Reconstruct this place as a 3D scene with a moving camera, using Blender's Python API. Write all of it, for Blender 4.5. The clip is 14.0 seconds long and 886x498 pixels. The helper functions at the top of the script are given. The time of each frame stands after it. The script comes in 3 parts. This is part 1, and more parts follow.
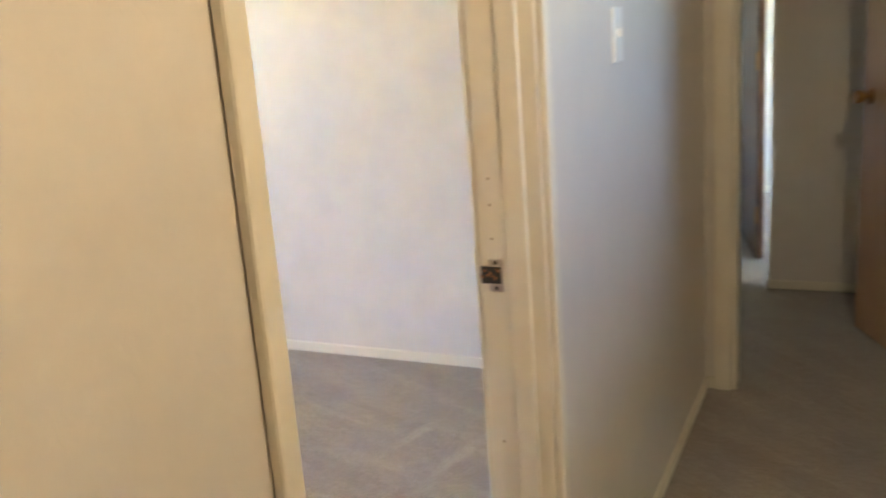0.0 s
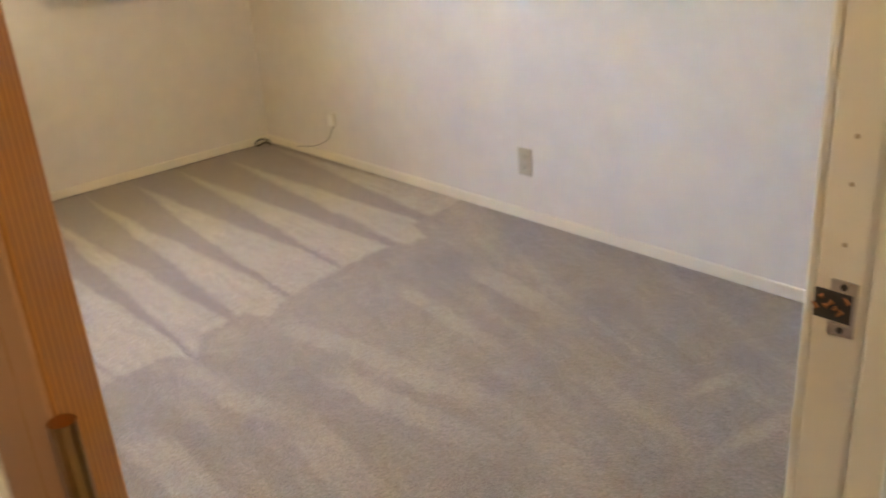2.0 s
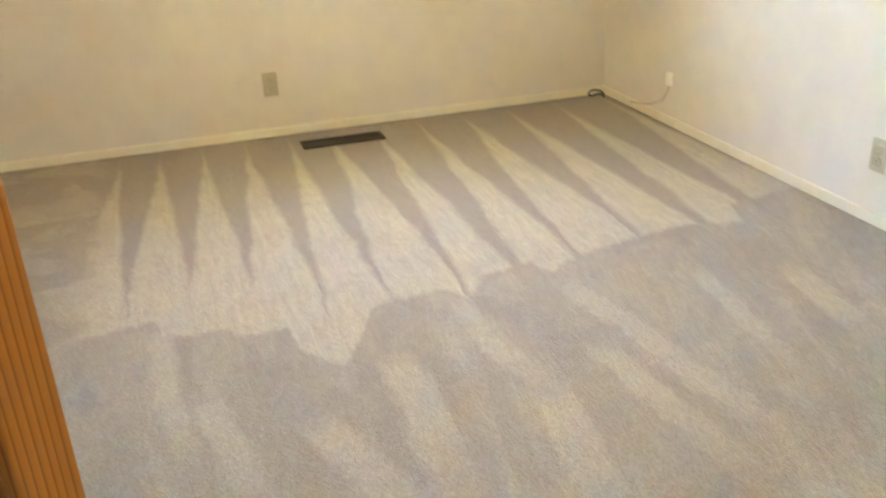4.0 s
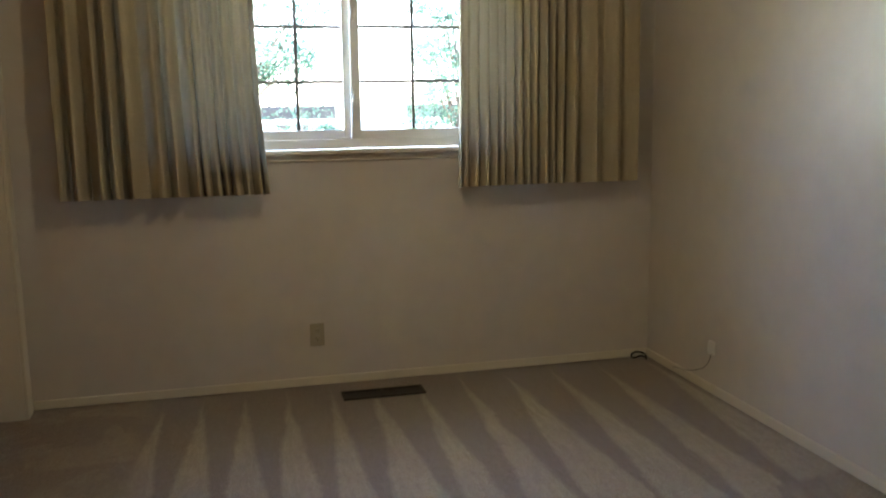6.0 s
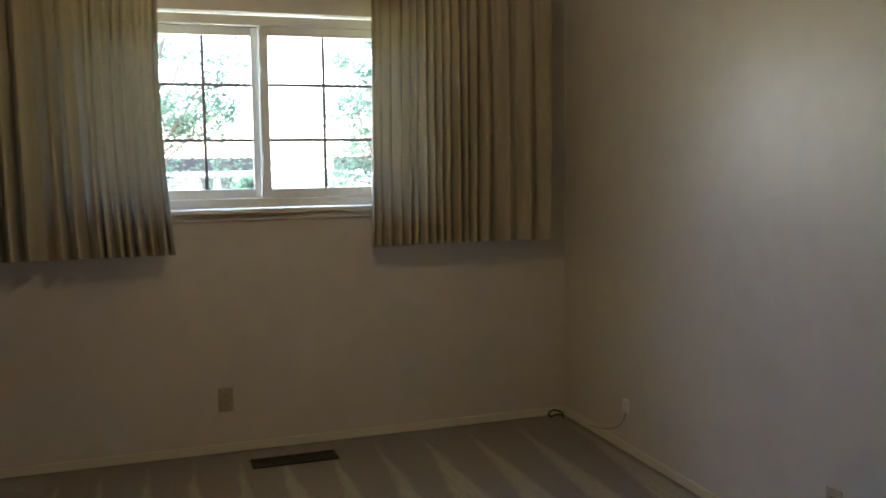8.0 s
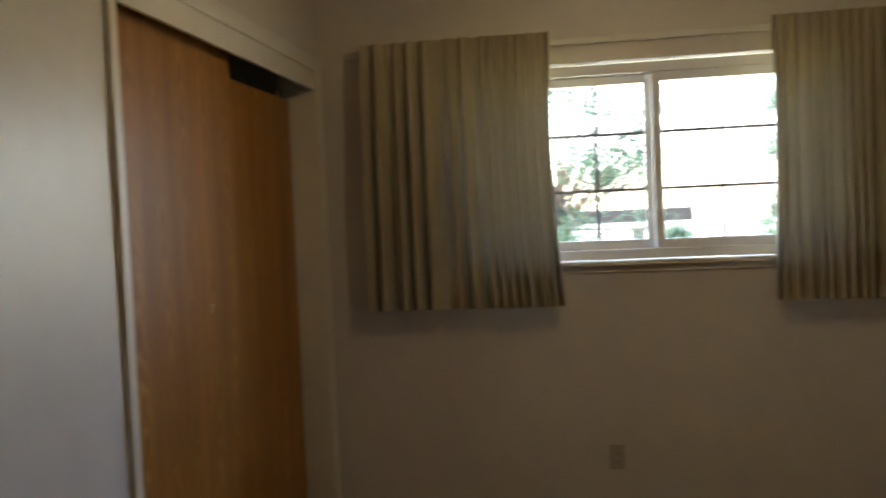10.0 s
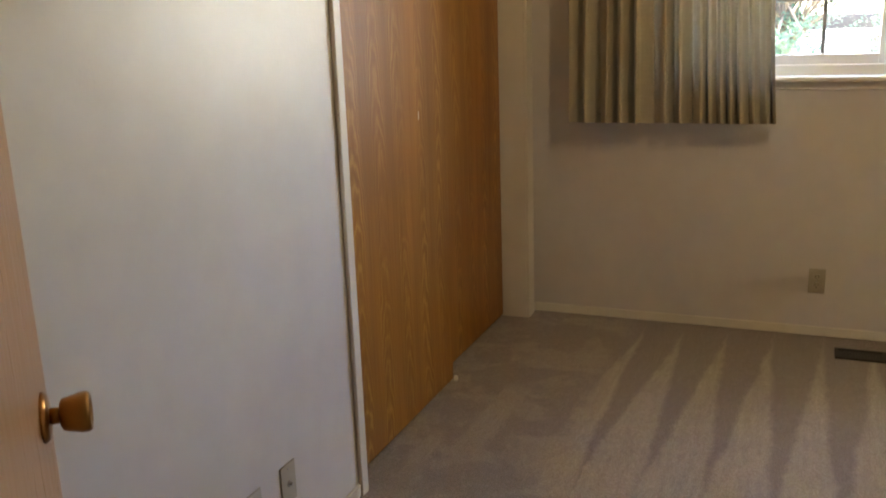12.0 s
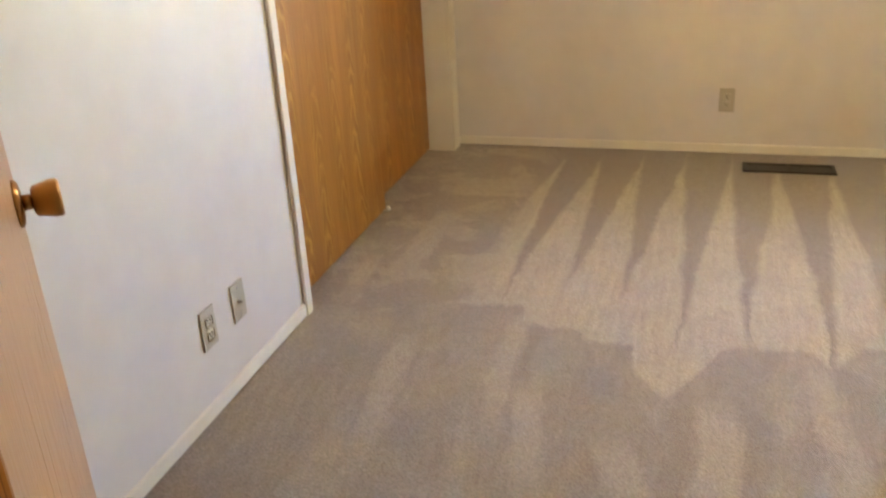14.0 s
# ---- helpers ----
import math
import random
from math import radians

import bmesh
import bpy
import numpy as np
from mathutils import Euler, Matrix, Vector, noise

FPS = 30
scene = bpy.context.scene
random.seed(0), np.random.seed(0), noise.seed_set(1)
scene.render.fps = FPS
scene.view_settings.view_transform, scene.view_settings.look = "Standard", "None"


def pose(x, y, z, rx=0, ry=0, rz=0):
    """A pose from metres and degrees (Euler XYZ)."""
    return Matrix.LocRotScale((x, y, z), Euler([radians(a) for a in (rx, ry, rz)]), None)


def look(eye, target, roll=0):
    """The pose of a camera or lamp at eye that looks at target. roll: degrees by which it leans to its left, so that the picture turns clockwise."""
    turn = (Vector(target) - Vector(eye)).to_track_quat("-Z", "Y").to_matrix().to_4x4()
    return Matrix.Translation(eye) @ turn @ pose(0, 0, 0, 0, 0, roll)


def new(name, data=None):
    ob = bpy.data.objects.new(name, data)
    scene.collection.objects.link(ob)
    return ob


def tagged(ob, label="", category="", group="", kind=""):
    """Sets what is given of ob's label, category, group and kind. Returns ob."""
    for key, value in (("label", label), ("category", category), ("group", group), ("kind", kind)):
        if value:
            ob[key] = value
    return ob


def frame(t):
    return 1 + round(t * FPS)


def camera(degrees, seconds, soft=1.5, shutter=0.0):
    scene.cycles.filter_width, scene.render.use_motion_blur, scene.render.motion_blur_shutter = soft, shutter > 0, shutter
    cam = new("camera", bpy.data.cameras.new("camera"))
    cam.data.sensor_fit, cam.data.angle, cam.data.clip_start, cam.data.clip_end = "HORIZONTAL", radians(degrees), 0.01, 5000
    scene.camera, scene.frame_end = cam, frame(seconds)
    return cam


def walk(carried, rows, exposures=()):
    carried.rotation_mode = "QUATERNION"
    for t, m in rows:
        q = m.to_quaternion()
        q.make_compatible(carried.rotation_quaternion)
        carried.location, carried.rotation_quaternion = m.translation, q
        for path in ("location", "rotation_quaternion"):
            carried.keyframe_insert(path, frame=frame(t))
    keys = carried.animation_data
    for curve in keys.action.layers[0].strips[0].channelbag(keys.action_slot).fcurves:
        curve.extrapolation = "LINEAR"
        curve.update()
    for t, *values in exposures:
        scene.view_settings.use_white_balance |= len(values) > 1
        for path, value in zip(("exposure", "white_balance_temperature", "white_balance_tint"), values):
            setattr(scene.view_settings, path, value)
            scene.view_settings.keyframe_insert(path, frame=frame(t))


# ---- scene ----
cam = camera(53.5, 14.0, soft=1.8, shutter=0.5)
PATH = [
    (0, (-3.006, -4.494, 1.297), (-1.26, -3.64, 0.825), -4.4),
    (0.5, (-2.801, -4.421, 1.322), (-1.2, -3.365, 0.755), -4.6),
    (1, (-2.639, -4.344, 1.309), (-1.112, -3.205, 0.701), -3.7),
    (1.5, (-2.533, -4.28, 1.308), (-1.121, -3.05, 0.605), -3.8),
    (2, (-2.415, -4.247, 1.292), (-1.218, -2.846, 0.515), -4.3),
    (2.5, (-2.315, -4.21, 1.264), (-1.322, -2.721, 0.372), -1.8),
    (3, (-2.266, -4.206, 1.248), (-1.473, -2.64, 0.289), -1.7),
    (3.5, (-2.249, -4.206, 1.246), (-1.598, -2.56, 0.314), -2.0),
    (4, (-2.249, -4.2, 1.253), (-1.713, -2.462, 0.421), -2.6),
    (4.2, (-2.241, -4.199, 1.26), (-1.736, -2.424, 0.488), -2.7),
    (6.3, (-2.197, -4.215, 1.382), (-1.694, -2.3, 1.096), -0.3),
    (6.5, (-2.202, -4.214, 1.389), (-1.672, -2.303, 1.123), -0.1),
    (7, (-2.231, -4.189, 1.394), (-1.585, -2.309, 1.169), -0.3),
    (7.2, (-2.223, -4.181, 1.392), (-1.506, -2.326, 1.184), -0.3),
    (9.3, (-1.905, -4.179, 1.427), (-1.785, -2.194, 1.214), -2.0),
    (9.5, (-1.898, -4.153, 1.427), (-1.908, -2.162, 1.236), -2.3),
    (10, (-1.902, -4.057, 1.393), (-2.214, -2.083, 1.318), -2.5),
    (10.5, (-1.868, -4.104, 1.446), (-2.461, -2.204, 1.254), -2.1),
    (11, (-1.855, -4.095, 1.462), (-2.556, -2.249, 1.136), -2.4),
    (11.5, (-1.879, -4.1, 1.439), (-2.601, -2.287, 1.004), -2.1),
    (12, (-1.871, -4.118, 1.422), (-2.616, -2.328, 0.929), -2.0),
    (12.5, (-1.865, -4.147, 1.4), (-2.593, -2.374, 0.827), -2.4),
    (13, (-1.87, -4.183, 1.381), (-2.559, -2.418, 0.742), -2.7),
    (13.5, (-1.866, -4.22, 1.365), (-2.517, -2.468, 0.654), -2.9),
    (14, (-1.861, -4.257, 1.345), (-2.417, -2.512, 0.542), -3.3),
]
EXPOSURES = [
    (0, 6.4, 6050, 12),
    (1, 6.05, 6050, 10),
    (2, 6.05, 6350, 12),
    (3, 6.5, 6250, 4),
    (4.2, 6.7, 6150, 0),
    (6.3, 4.15, 5950, 10),
    (7.2, 4.0, 5950, 10),
    (9.3, 3.65, 6500, 13),
    (10.5, 3.8, 6750, 14),
    (11, 4.2, 6750, 14),
    (12.5, 4.95, 7000, 16),
    (13, 5.05, 7000, 16),
    (13.5, 5.85, 6950, 13),
    (14, 6.15, 6900, 12),
]
walk(cam, [(t, look(eye, target, roll)) for t, eye, target, roll in PATH], EXPOSURES)

# fitted places
XS = -1.643
XJ = -2.387
LEAF_X = -2.322
LEAF_Y = -3.885
LEAF_A = 130.5
HALL_W = 0.42
ROOM_W = 0.70

# ---- world, sun, lamps ----
world = bpy.data.worlds.new("world")
scene.world = world
world.use_nodes = True
_n = world.node_tree.nodes
_sky = _n.new("ShaderNodeTexSky")
_sky.sky_type, _sky.sun_disc = "NISHITA", False
_sky.sun_elevation, _sky.sun_rotation = radians(70), radians(-30)
_n["Background"].inputs["Strength"].default_value = 0.15
world.node_tree.links.new(_sky.outputs[0], _n["Background"].inputs[0])
sun = new("sun", bpy.data.lights.new("sun", "SUN"))
sun.data.energy, sun.data.angle, sun.data.color = 4.0, radians(0.5), (1.0, 0.95, 0.86)
_a, _e = radians(-30), radians(70)
sun.matrix_world = look((0, 0, 20), Vector((0, 0, 20)) - Vector((math.sin(_a) * math.cos(_e), math.cos(_a) * math.cos(_e), math.sin(_e))))


def lamp(name, place, watts, colour, radius):
    ob = new(name, bpy.data.lights.new(name, "POINT"))
    ob.location = place
    ob.data.energy, ob.data.color, ob.data.shadow_soft_size = watts, colour, radius
    return ob


WARM = (1.0, 0.75, 0.43)
lamp("hall_bulb", (-2.46, -4.90, 2.28), HALL_W, (1.0, 0.78, 0.48), 0.07)
lamp("bedroom_bulb", (-1.66, -1.65, 2.30), ROOM_W, WARM, 0.04)

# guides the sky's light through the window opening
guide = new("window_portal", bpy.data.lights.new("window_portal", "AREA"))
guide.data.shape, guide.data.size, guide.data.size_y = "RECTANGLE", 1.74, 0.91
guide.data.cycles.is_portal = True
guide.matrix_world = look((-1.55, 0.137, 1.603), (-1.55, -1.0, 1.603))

# the same for the added room's window and the far room's window
for place, wide, high in (((-1.355, -6.09, 1.68), 0.45, 0.36), ((2.7, -6.59, 1.65), 0.6, 0.7)):
    guide = new("window_portal", bpy.data.lights.new("window_portal", "AREA"))
    guide.data.shape, guide.data.size, guide.data.size_y = "RECTANGLE", wide, high
    guide.data.cycles.is_portal = True
    guide.matrix_world = look(place, Vector(place) + Vector((0, 1, 0)))

# ---- materials ----


def material(name, colour, rough=0.6, metal=0.0):
    m = bpy.data.materials.new(name)
    m.use_nodes = True
    b = m.node_tree.nodes["Principled BSDF"]
    b.inputs["Base Color"].default_value = (*colour, 1)
    b.inputs["Roughness"].default_value = rough
    b.inputs["Metallic"].default_value = metal
    return m


class Nodes:
    """Small shorthand for building node trees."""

    def __init__(self, m):
        self.t = m.node_tree
        self.b = self.t.nodes["Principled BSDF"]

    def add(self, kind, **values):
        n = self.t.nodes.new(kind)
        for k, v in values.items():
            if k == "op":
                n.operation = v
            elif k == "clamp":
                n.use_clamp = v
            elif k == "blend":
                n.data_type, n.blend_type = "RGBA", v
        return n

    def link(self, a, b):
        self.t.links.new(a, b)

    def put(self, socket, v):
        if isinstance(v, (int, float)):
            socket.default_value = v
        elif isinstance(v, tuple):
            socket.default_value = (*v, 1) if len(v) == 3 and socket.type == "RGBA" else v
        else:
            self.link(v, socket)

    def math(self, op, a, b=0.0, c=0.0, clamp=False):
        n = self.add("ShaderNodeMath", op=op, clamp=clamp)
        for s, v in zip(n.inputs, (a, b, c)):
            self.put(s, v)
        return n.outputs[0]

    def coords(self, scale=(1, 1, 1), rot=(0, 0, 0)):
        c = self.add("ShaderNodeTexCoord")
        mp = self.add("ShaderNodeMapping")
        mp.inputs["Scale"].default_value = scale
        mp.inputs["Rotation"].default_value = rot
        self.link(c.outputs["Object"], mp.inputs[0])
        return mp.outputs[0]

    def noise(self, vec, scale, detail=3.0, rough=0.55, distort=0.0):
        n = self.add("ShaderNodeTexNoise")
        self.link(vec, n.inputs["Vector"])
        for k, v in (("Scale", scale), ("Detail", detail), ("Roughness", rough), ("Distortion", distort)):
            n.inputs[k].default_value = v
        return n.outputs["Fac"]

    def ramp(self, f, *stops):
        n = self.add("ShaderNodeValToRGB")
        self.link(f, n.inputs[0])
        e = n.color_ramp.elements
        while len(e) < len(stops):
            e.new(0.5)
        for el, (p, c) in zip(e, stops):
            el.position = p
            el.color = (*c, 1) if isinstance(c, tuple) else (c, c, c, 1)
        return n.outputs[0]

    def mix(self, f, a, b, blend="MIX"):
        n = self.add("ShaderNodeMix", blend=blend)
        self.put(n.inputs[0], f)
        self.put(n.inputs[6], a)
        self.put(n.inputs[7], b)
        return n.outputs[2]

    def step(self, v, edge0, edge1):
        n = self.add("ShaderNodeMapRange")
        n.interpolation_type = "SMOOTHSTEP"
        self.put(n.inputs[0], v)
        n.inputs[1].default_value, n.inputs[2].default_value = edge0, edge1
        return n.outputs[0]

    def bump(self, h, strength, distance):
        n = self.add("ShaderNodeBump")
        n.inputs["Strength"].default_value = strength
        n.inputs["Distance"].default_value = distance
        self.link(h, n.inputs["Height"])
        self.link(n.outputs[0], self.b.inputs["Normal"])

    def colour(self, v):
        self.put(self.b.inputs["Base Color"], v)

    def rough(self, v):
        self.put(self.b.inputs["Roughness"], v)


def paint(name, colour, rough=0.5, texture=0.5, scale=60.0):
    """Wall paint over a rolled or sprayed texture."""
    m = material(name, colour, rough)
    n = Nodes(m)
    v = n.coords()
    big = n.noise(v, 1.3, 4)
    mid = n.noise(v, 9, 3)
    d = tuple(c * 0.93 for c in colour)
    l = tuple(min(1, c * 1.03) for c in colour)
    n.colour(n.mix(n.ramp(n.math("ADD", n.math("MULTIPLY", big, 0.6), n.math("MULTIPLY", mid, 0.4)), (0.35, 0.0), (0.65, 1.0)), d, l))
    h = n.math("ADD", n.noise(v, scale, 3, 0.5, 0.3), n.math("MULTIPLY", n.ramp(n.noise(v, scale * 0.45, 2, 0.5, 0.6), (0.48, 0.0), (0.6, 1.0)), 0.7))
    n.bump(h, texture, 0.002)
    n.rough(n.ramp(mid, (0.3, rough - 0.01), (0.7, rough + 0.03)))
    return m


def wood(name, light, dark, across="x", rough=0.4, grain=1.0, line=0.5):
    """Plain-sawn veneer with the grain upright; across: the axis that runs over the width."""
    m = material(name, light, rough)
    n = Nodes(m)
    s = {"x": (1, 0.6, 0.2), "y": (0.6, 1, 0.2)}[across]
    v = n.coords(s)
    big = n.noise(v, 2.4 * grain, 3, 0.45, 1.4)
    rings = n.math("FRACT", n.math("MULTIPLY", big, 11))
    rings = n.math("ABSOLUTE", n.math("SUBTRACT", rings, 0.5))
    ring = n.ramp(rings, (0.0, 1.0), (0.16, 0.45), (0.5, 0.0))
    fine = n.noise(n.coords({"x": (1, 1, 0.012), "y": (1, 1, 0.012)}[across]), 170, 3, 0.6)
    tone = n.noise(n.coords({"x": (1, 1, 0.12), "y": (1, 1, 0.12)}[across]), 3.3, 2)
    f = n.math("ADD", n.math("MULTIPLY", ring, line), n.math("MULTIPLY", n.ramp(fine, (0.42, 0.0), (0.7, 1.0)), 0.13))
    c = n.mix(f, light, dark)
    c = n.mix(n.ramp(tone, (0.35, 0.0), (0.7, 0.35)), c, dark)
    n.colour(c)
    n.bump(fine, 0.15, 0.001)
    n.rough(n.ramp(fine, (0.3, rough - 0.05), (0.7, rough + 0.12)))
    return m


def oak_veneer(name):
    """Rotary oak veneer: pale arched grain in upright strips on an orange-brown ground."""
    m = material(name, (0.36, 0.16, 0.03), 0.36)
    n = Nodes(m)
    c = n.add("ShaderNodeTexCoord")
    sp = n.add("ShaderNodeSeparateXYZ")
    n.link(c.outputs["Object"], sp.inputs[0])
    y, z = sp.outputs[1], sp.outputs[2]
    sway = n.noise(n.coords((1, 1, 0.35)), 4.0, 2)
    u = n.math("MULTIPLY", n.math("ADD", y, n.math("MULTIPLY", sway, 0.10)), 1 / 0.17)
    wn = n.add("ShaderNodeTexWhiteNoise")
    wn.noise_dimensions = "1D"
    n.link(n.math("FLOOR", u), wn.inputs["W"])
    d = n.math("SUBTRACT", n.math("FRACT", u), 0.5)
    arch = n.math("MULTIPLY", n.math("MULTIPLY", d, d), 1.6)
    warp = n.math("MULTIPLY", n.noise(n.coords((1, 1, 0.5)), 16, 3, 0.6), 0.16)
    v = n.math("ADD", n.math("ADD", n.math("MULTIPLY", z, 0.55), arch), n.math("ADD", warp, wn.outputs[0]))
    rings = n.math("ABSOLUTE", n.math("SUBTRACT", n.math("FRACT", n.math("MULTIPLY", v, 15)), 0.5))
    ring = n.ramp(rings, (0.05, 0.0), (0.3, 0.35), (0.48, 1.0))
    here = n.ramp(n.math("ABSOLUTE", d), (0.18, 1.0), (0.47, 0.15))
    some = n.ramp(n.noise(n.coords((1, 1, 0.3)), 5.5, 2), (0.36, 0.15), (0.6, 1.0))
    ring = n.math("MULTIPLY", n.math("MULTIPLY", ring, here), some)
    fine = n.noise(n.coords((1, 1, 0.012)), 170, 3, 0.6)
    tone = n.noise(n.coords((1, 1, 0.06)), 9, 3)
    col = n.mix(n.ramp(tone, (0.3, 0.0), (0.7, 1.0)), (0.24, 0.088, 0.010), (0.38, 0.148, 0.018))
    col = n.mix(n.math("MULTIPLY", ring, 0.7), col, (0.58, 0.31, 0.065))
    col = n.mix(n.ramp(fine, (0.45, 0.0), (0.72, 0.3)), col, (0.13, 0.052, 0.01))
    n.colour(col)
    n.bump(fine, 0.15, 0.001)
    n.rough(n.ramp(fine, (0.3, 0.31), (0.7, 0.48)))
    return m


# where the strokes pushed towards the window begin: x, y along the room's width
STROKE_EDGE = [(-3.09, -1.90), (-2.81, -1.84), (-2.745, -1.78), (-2.40, -1.74), (-2.385, -1.86), (-2.20, -1.87), (-2.19, -1.93), (-2.03, -1.93),
               (-2.01, -2.08), (-1.91, -2.19), (-1.82, -2.02), (-1.775, -1.90), (-1.53, -1.87), (-1.49, -1.97), (-1.40, -1.84), (-1.21, -1.79),
               (-1.17, -1.89), (-1.10, -1.83), (-0.89, -1.77), (-0.62, -1.73), (-0.38, -1.78), (-0.335, -1.63), (0.0, -1.58)]
# single pale strokes: from x, y to x, y, half width
STROKES = [(-1.53, -1.93, -1.45, -2.62, 0.045), (-1.46, -2.50, -1.53, -3.00, 0.06), (-1.78, -2.20, -1.80, -2.85, 0.06), (-2.40, -1.80, -2.34, -2.55, 0.04),
           (-1.17, -1.95, -1.02, -2.95, 0.05), (-0.74, -2.05, -0.86, -2.75, 0.04), (-2.29, -2.20, -2.19, -2.75, 0.045), (-2.05, -2.42, -1.88, -2.85, 0.055),
           (-1.25, -2.36, -1.18, -3.00, 0.05), (-0.47, -2.15, -0.58, -2.75, 0.055), (-2.71, -2.00, -2.64, -2.70, 0.045), (-0.55, -3.39, -1.05, -3.33, 0.03),
           (-0.50, -3.19, -0.86, -3.12, 0.03), (-2.87, -0.95, -2.89, -1.70, 0.06), (-3.03, -1.45, -3.00, -1.86, 0.045), (-2.92, -0.73, -2.50, -0.70, 0.028)]


def carpet_material():
    """Cut-pile carpet with the lay of the pile turned by vacuum strokes."""
    m = material("carpet", (0.4, 0.35, 0.3), 0.95)
    n = Nodes(m)
    c = n.add("ShaderNodeTexCoord")
    sp = n.add("ShaderNodeSeparateXYZ")
    n.link(c.outputs["Object"], sp.inputs[0])
    obj = c.outputs["Object"]
    wob, wob2 = n.noise(obj, 3.0, 2), n.noise(obj, 26.0, 3, 0.65)
    fray = n.math("MULTIPLY", n.math("SUBTRACT", n.noise(n.coords((1, 0.18, 1)), 55, 2), 0.5), 0.05)
    x, y = sp.outputs[0], sp.outputs[1]
    jig = n.math("ADD", n.math("MULTIPLY", n.math("SUBTRACT", wob, 0.5), 0.06), n.math("MULTIPLY", n.math("SUBTRACT", wob2, 0.5), 0.03))
    # strokes pushed towards the window: pale wedges that widen towards the door
    d = n.math("ADD", n.math("ADD", x, 1.737), n.math("ADD", jig, n.math("MULTIPLY", y, -0.035)))
    u = n.math("ADD", n.math("MULTIPLY", d, n.math("SUBTRACT", 4.853, n.math("MULTIPLY", d, 0.416))), 0.5)
    wn = n.add("ShaderNodeTexWhiteNoise")
    wn.noise_dimensions = "1D"
    n.link(n.math("FLOOR", u), wn.inputs["W"])
    rnd = wn.outputs[0]
    tri = n.math("ABSOLUTE", n.math("SUBTRACT", n.math("MULTIPLY", n.math("FRACT", u), 2), 1))
    depth = n.math("DIVIDE", n.math("SUBTRACT", -0.16, y), n.math("ADD", 1.35, n.math("MULTIPLY", rnd, 0.75)))
    wedge = n.step(n.math("SUBTRACT", n.math("ADD", depth, fray), tri), -0.14, 0.14)
    wedge = n.math("MULTIPLY", wedge, n.ramp(n.noise(n.coords((1, 0.07, 1)), 48, 3), (0.3, 0.62), (0.65, 1.0)))
    beside = n.step(n.math("ADD", x, jig), -2.66, -2.50)
    patch = n.ramp(n.noise(obj, 4.2, 3, 0.6, 0.8), (0.48, 0.1), (0.56, 0.5))
    wedge = n.math("ADD", n.math("MULTIPLY", wedge, beside), n.math("MULTIPLY", n.math("SUBTRACT", 1, beside), patch))
    # the edge where these strokes begin: blocks the width of the vacuum's head
    e = n.ramp(n.math("DIVIDE", n.math("ADD", n.math("ADD", x, n.math("MULTIPLY", jig, 0.9)), 3.1), 3.1), *[((px + 3.1) / 3.1, (py + 2.3) / 0.8) for px, py in STROKE_EDGE])
    edge = n.math("SUBTRACT", n.math("MULTIPLY", e, 0.8), 2.3)
    far = n.step(n.math("SUBTRACT", n.math("ADD", y, n.math("ADD", n.math("MULTIPLY", jig, 0.9), fray)), edge), -0.022, 0.022)
    # strokes pulled back to the doorway, fanning out from it
    dx, dy = n.math("ADD", x, 2.15), n.math("ADD", y, 6.5)
    ang = n.math("ADD", n.math("ARCTAN2", dx, dy), n.math("MULTIPLY", jig, 0.2))
    cmb = n.add("ShaderNodeCombineXYZ")
    n.link(n.math("MULTIPLY", ang, 17.0), cmb.inputs[0])
    n.link(n.math("MULTIPLY", dy, 0.55), cmb.inputs[1])
    fan = n.ramp(n.noise(cmb.outputs[0], 1.7, 3, 0.6, 0.7), (0.46, 0.0), (0.52, 0.45), (0.55, 0.15), (0.64, 0.8))
    near = n.math("ADD", n.math("MULTIPLY", fan, 0.42), n.ramp(n.noise(obj, 2.1, 3, 0.6, 1.0), (0.4, 0.0), (0.65, 0.22)))
    lay = n.math("ADD", n.math("MULTIPLY", far, n.math("MULTIPLY", wedge, 1.0)), n.math("MULTIPLY", n.math("SUBTRACT", 1, far), near))
    sx, sy = n.math("ADD", x, n.math("ADD", jig, fray)), n.math("ADD", y, n.math("MULTIPLY", jig, 1.5))
    for x0, y0, x1, y1, w in STROKES:
        run = math.hypot(x1 - x0, y1 - y0)
        ux, uy = (x1 - x0) / run, (y1 - y0) / run
        px, py = n.math("SUBTRACT", sx, x0), n.math("SUBTRACT", sy, y0)
        along = n.math("ADD", n.math("MULTIPLY", px, ux), n.math("MULTIPLY", py, uy))
        across = n.math("ABSOLUTE", n.math("SUBTRACT", n.math("MULTIPLY", px, uy), n.math("MULTIPLY", py, ux)))
        body = n.step(n.math("SUBTRACT", w, across), -0.02, 0.025)
        ends = n.math("MULTIPLY", n.step(along, -0.10, 0.10), n.step(n.math("SUBTRACT", run, along), -0.15, 0.35))
        lay = n.math("MAXIMUM", lay, n.math("MULTIPLY", n.math("MULTIPLY", body, ends), 0.62))
    # one square stroke crossed back over
    qx, qy = n.math("ADD", x, 1.574), n.math("ADD", y, 2.971)
    qa = n.math("SUBTRACT", n.math("MULTIPLY", qx, 0.864), n.math("MULTIPLY", qy, 0.504))
    qb = n.math("SUBTRACT", n.math("MULTIPLY", qx, -0.504), n.math("MULTIPLY", qy, 0.864))
    sq = n.math("MULTIPLY", n.math("MULTIPLY", n.step(qa, -0.01, 0.01), n.step(n.math("SUBTRACT", 0.266, qa), -0.01, 0.01)),
                n.math("MULTIPLY", n.step(qb, -0.01, 0.01), n.step(n.math("SUBTRACT", 0.30, qb), -0.02, 0.03)))
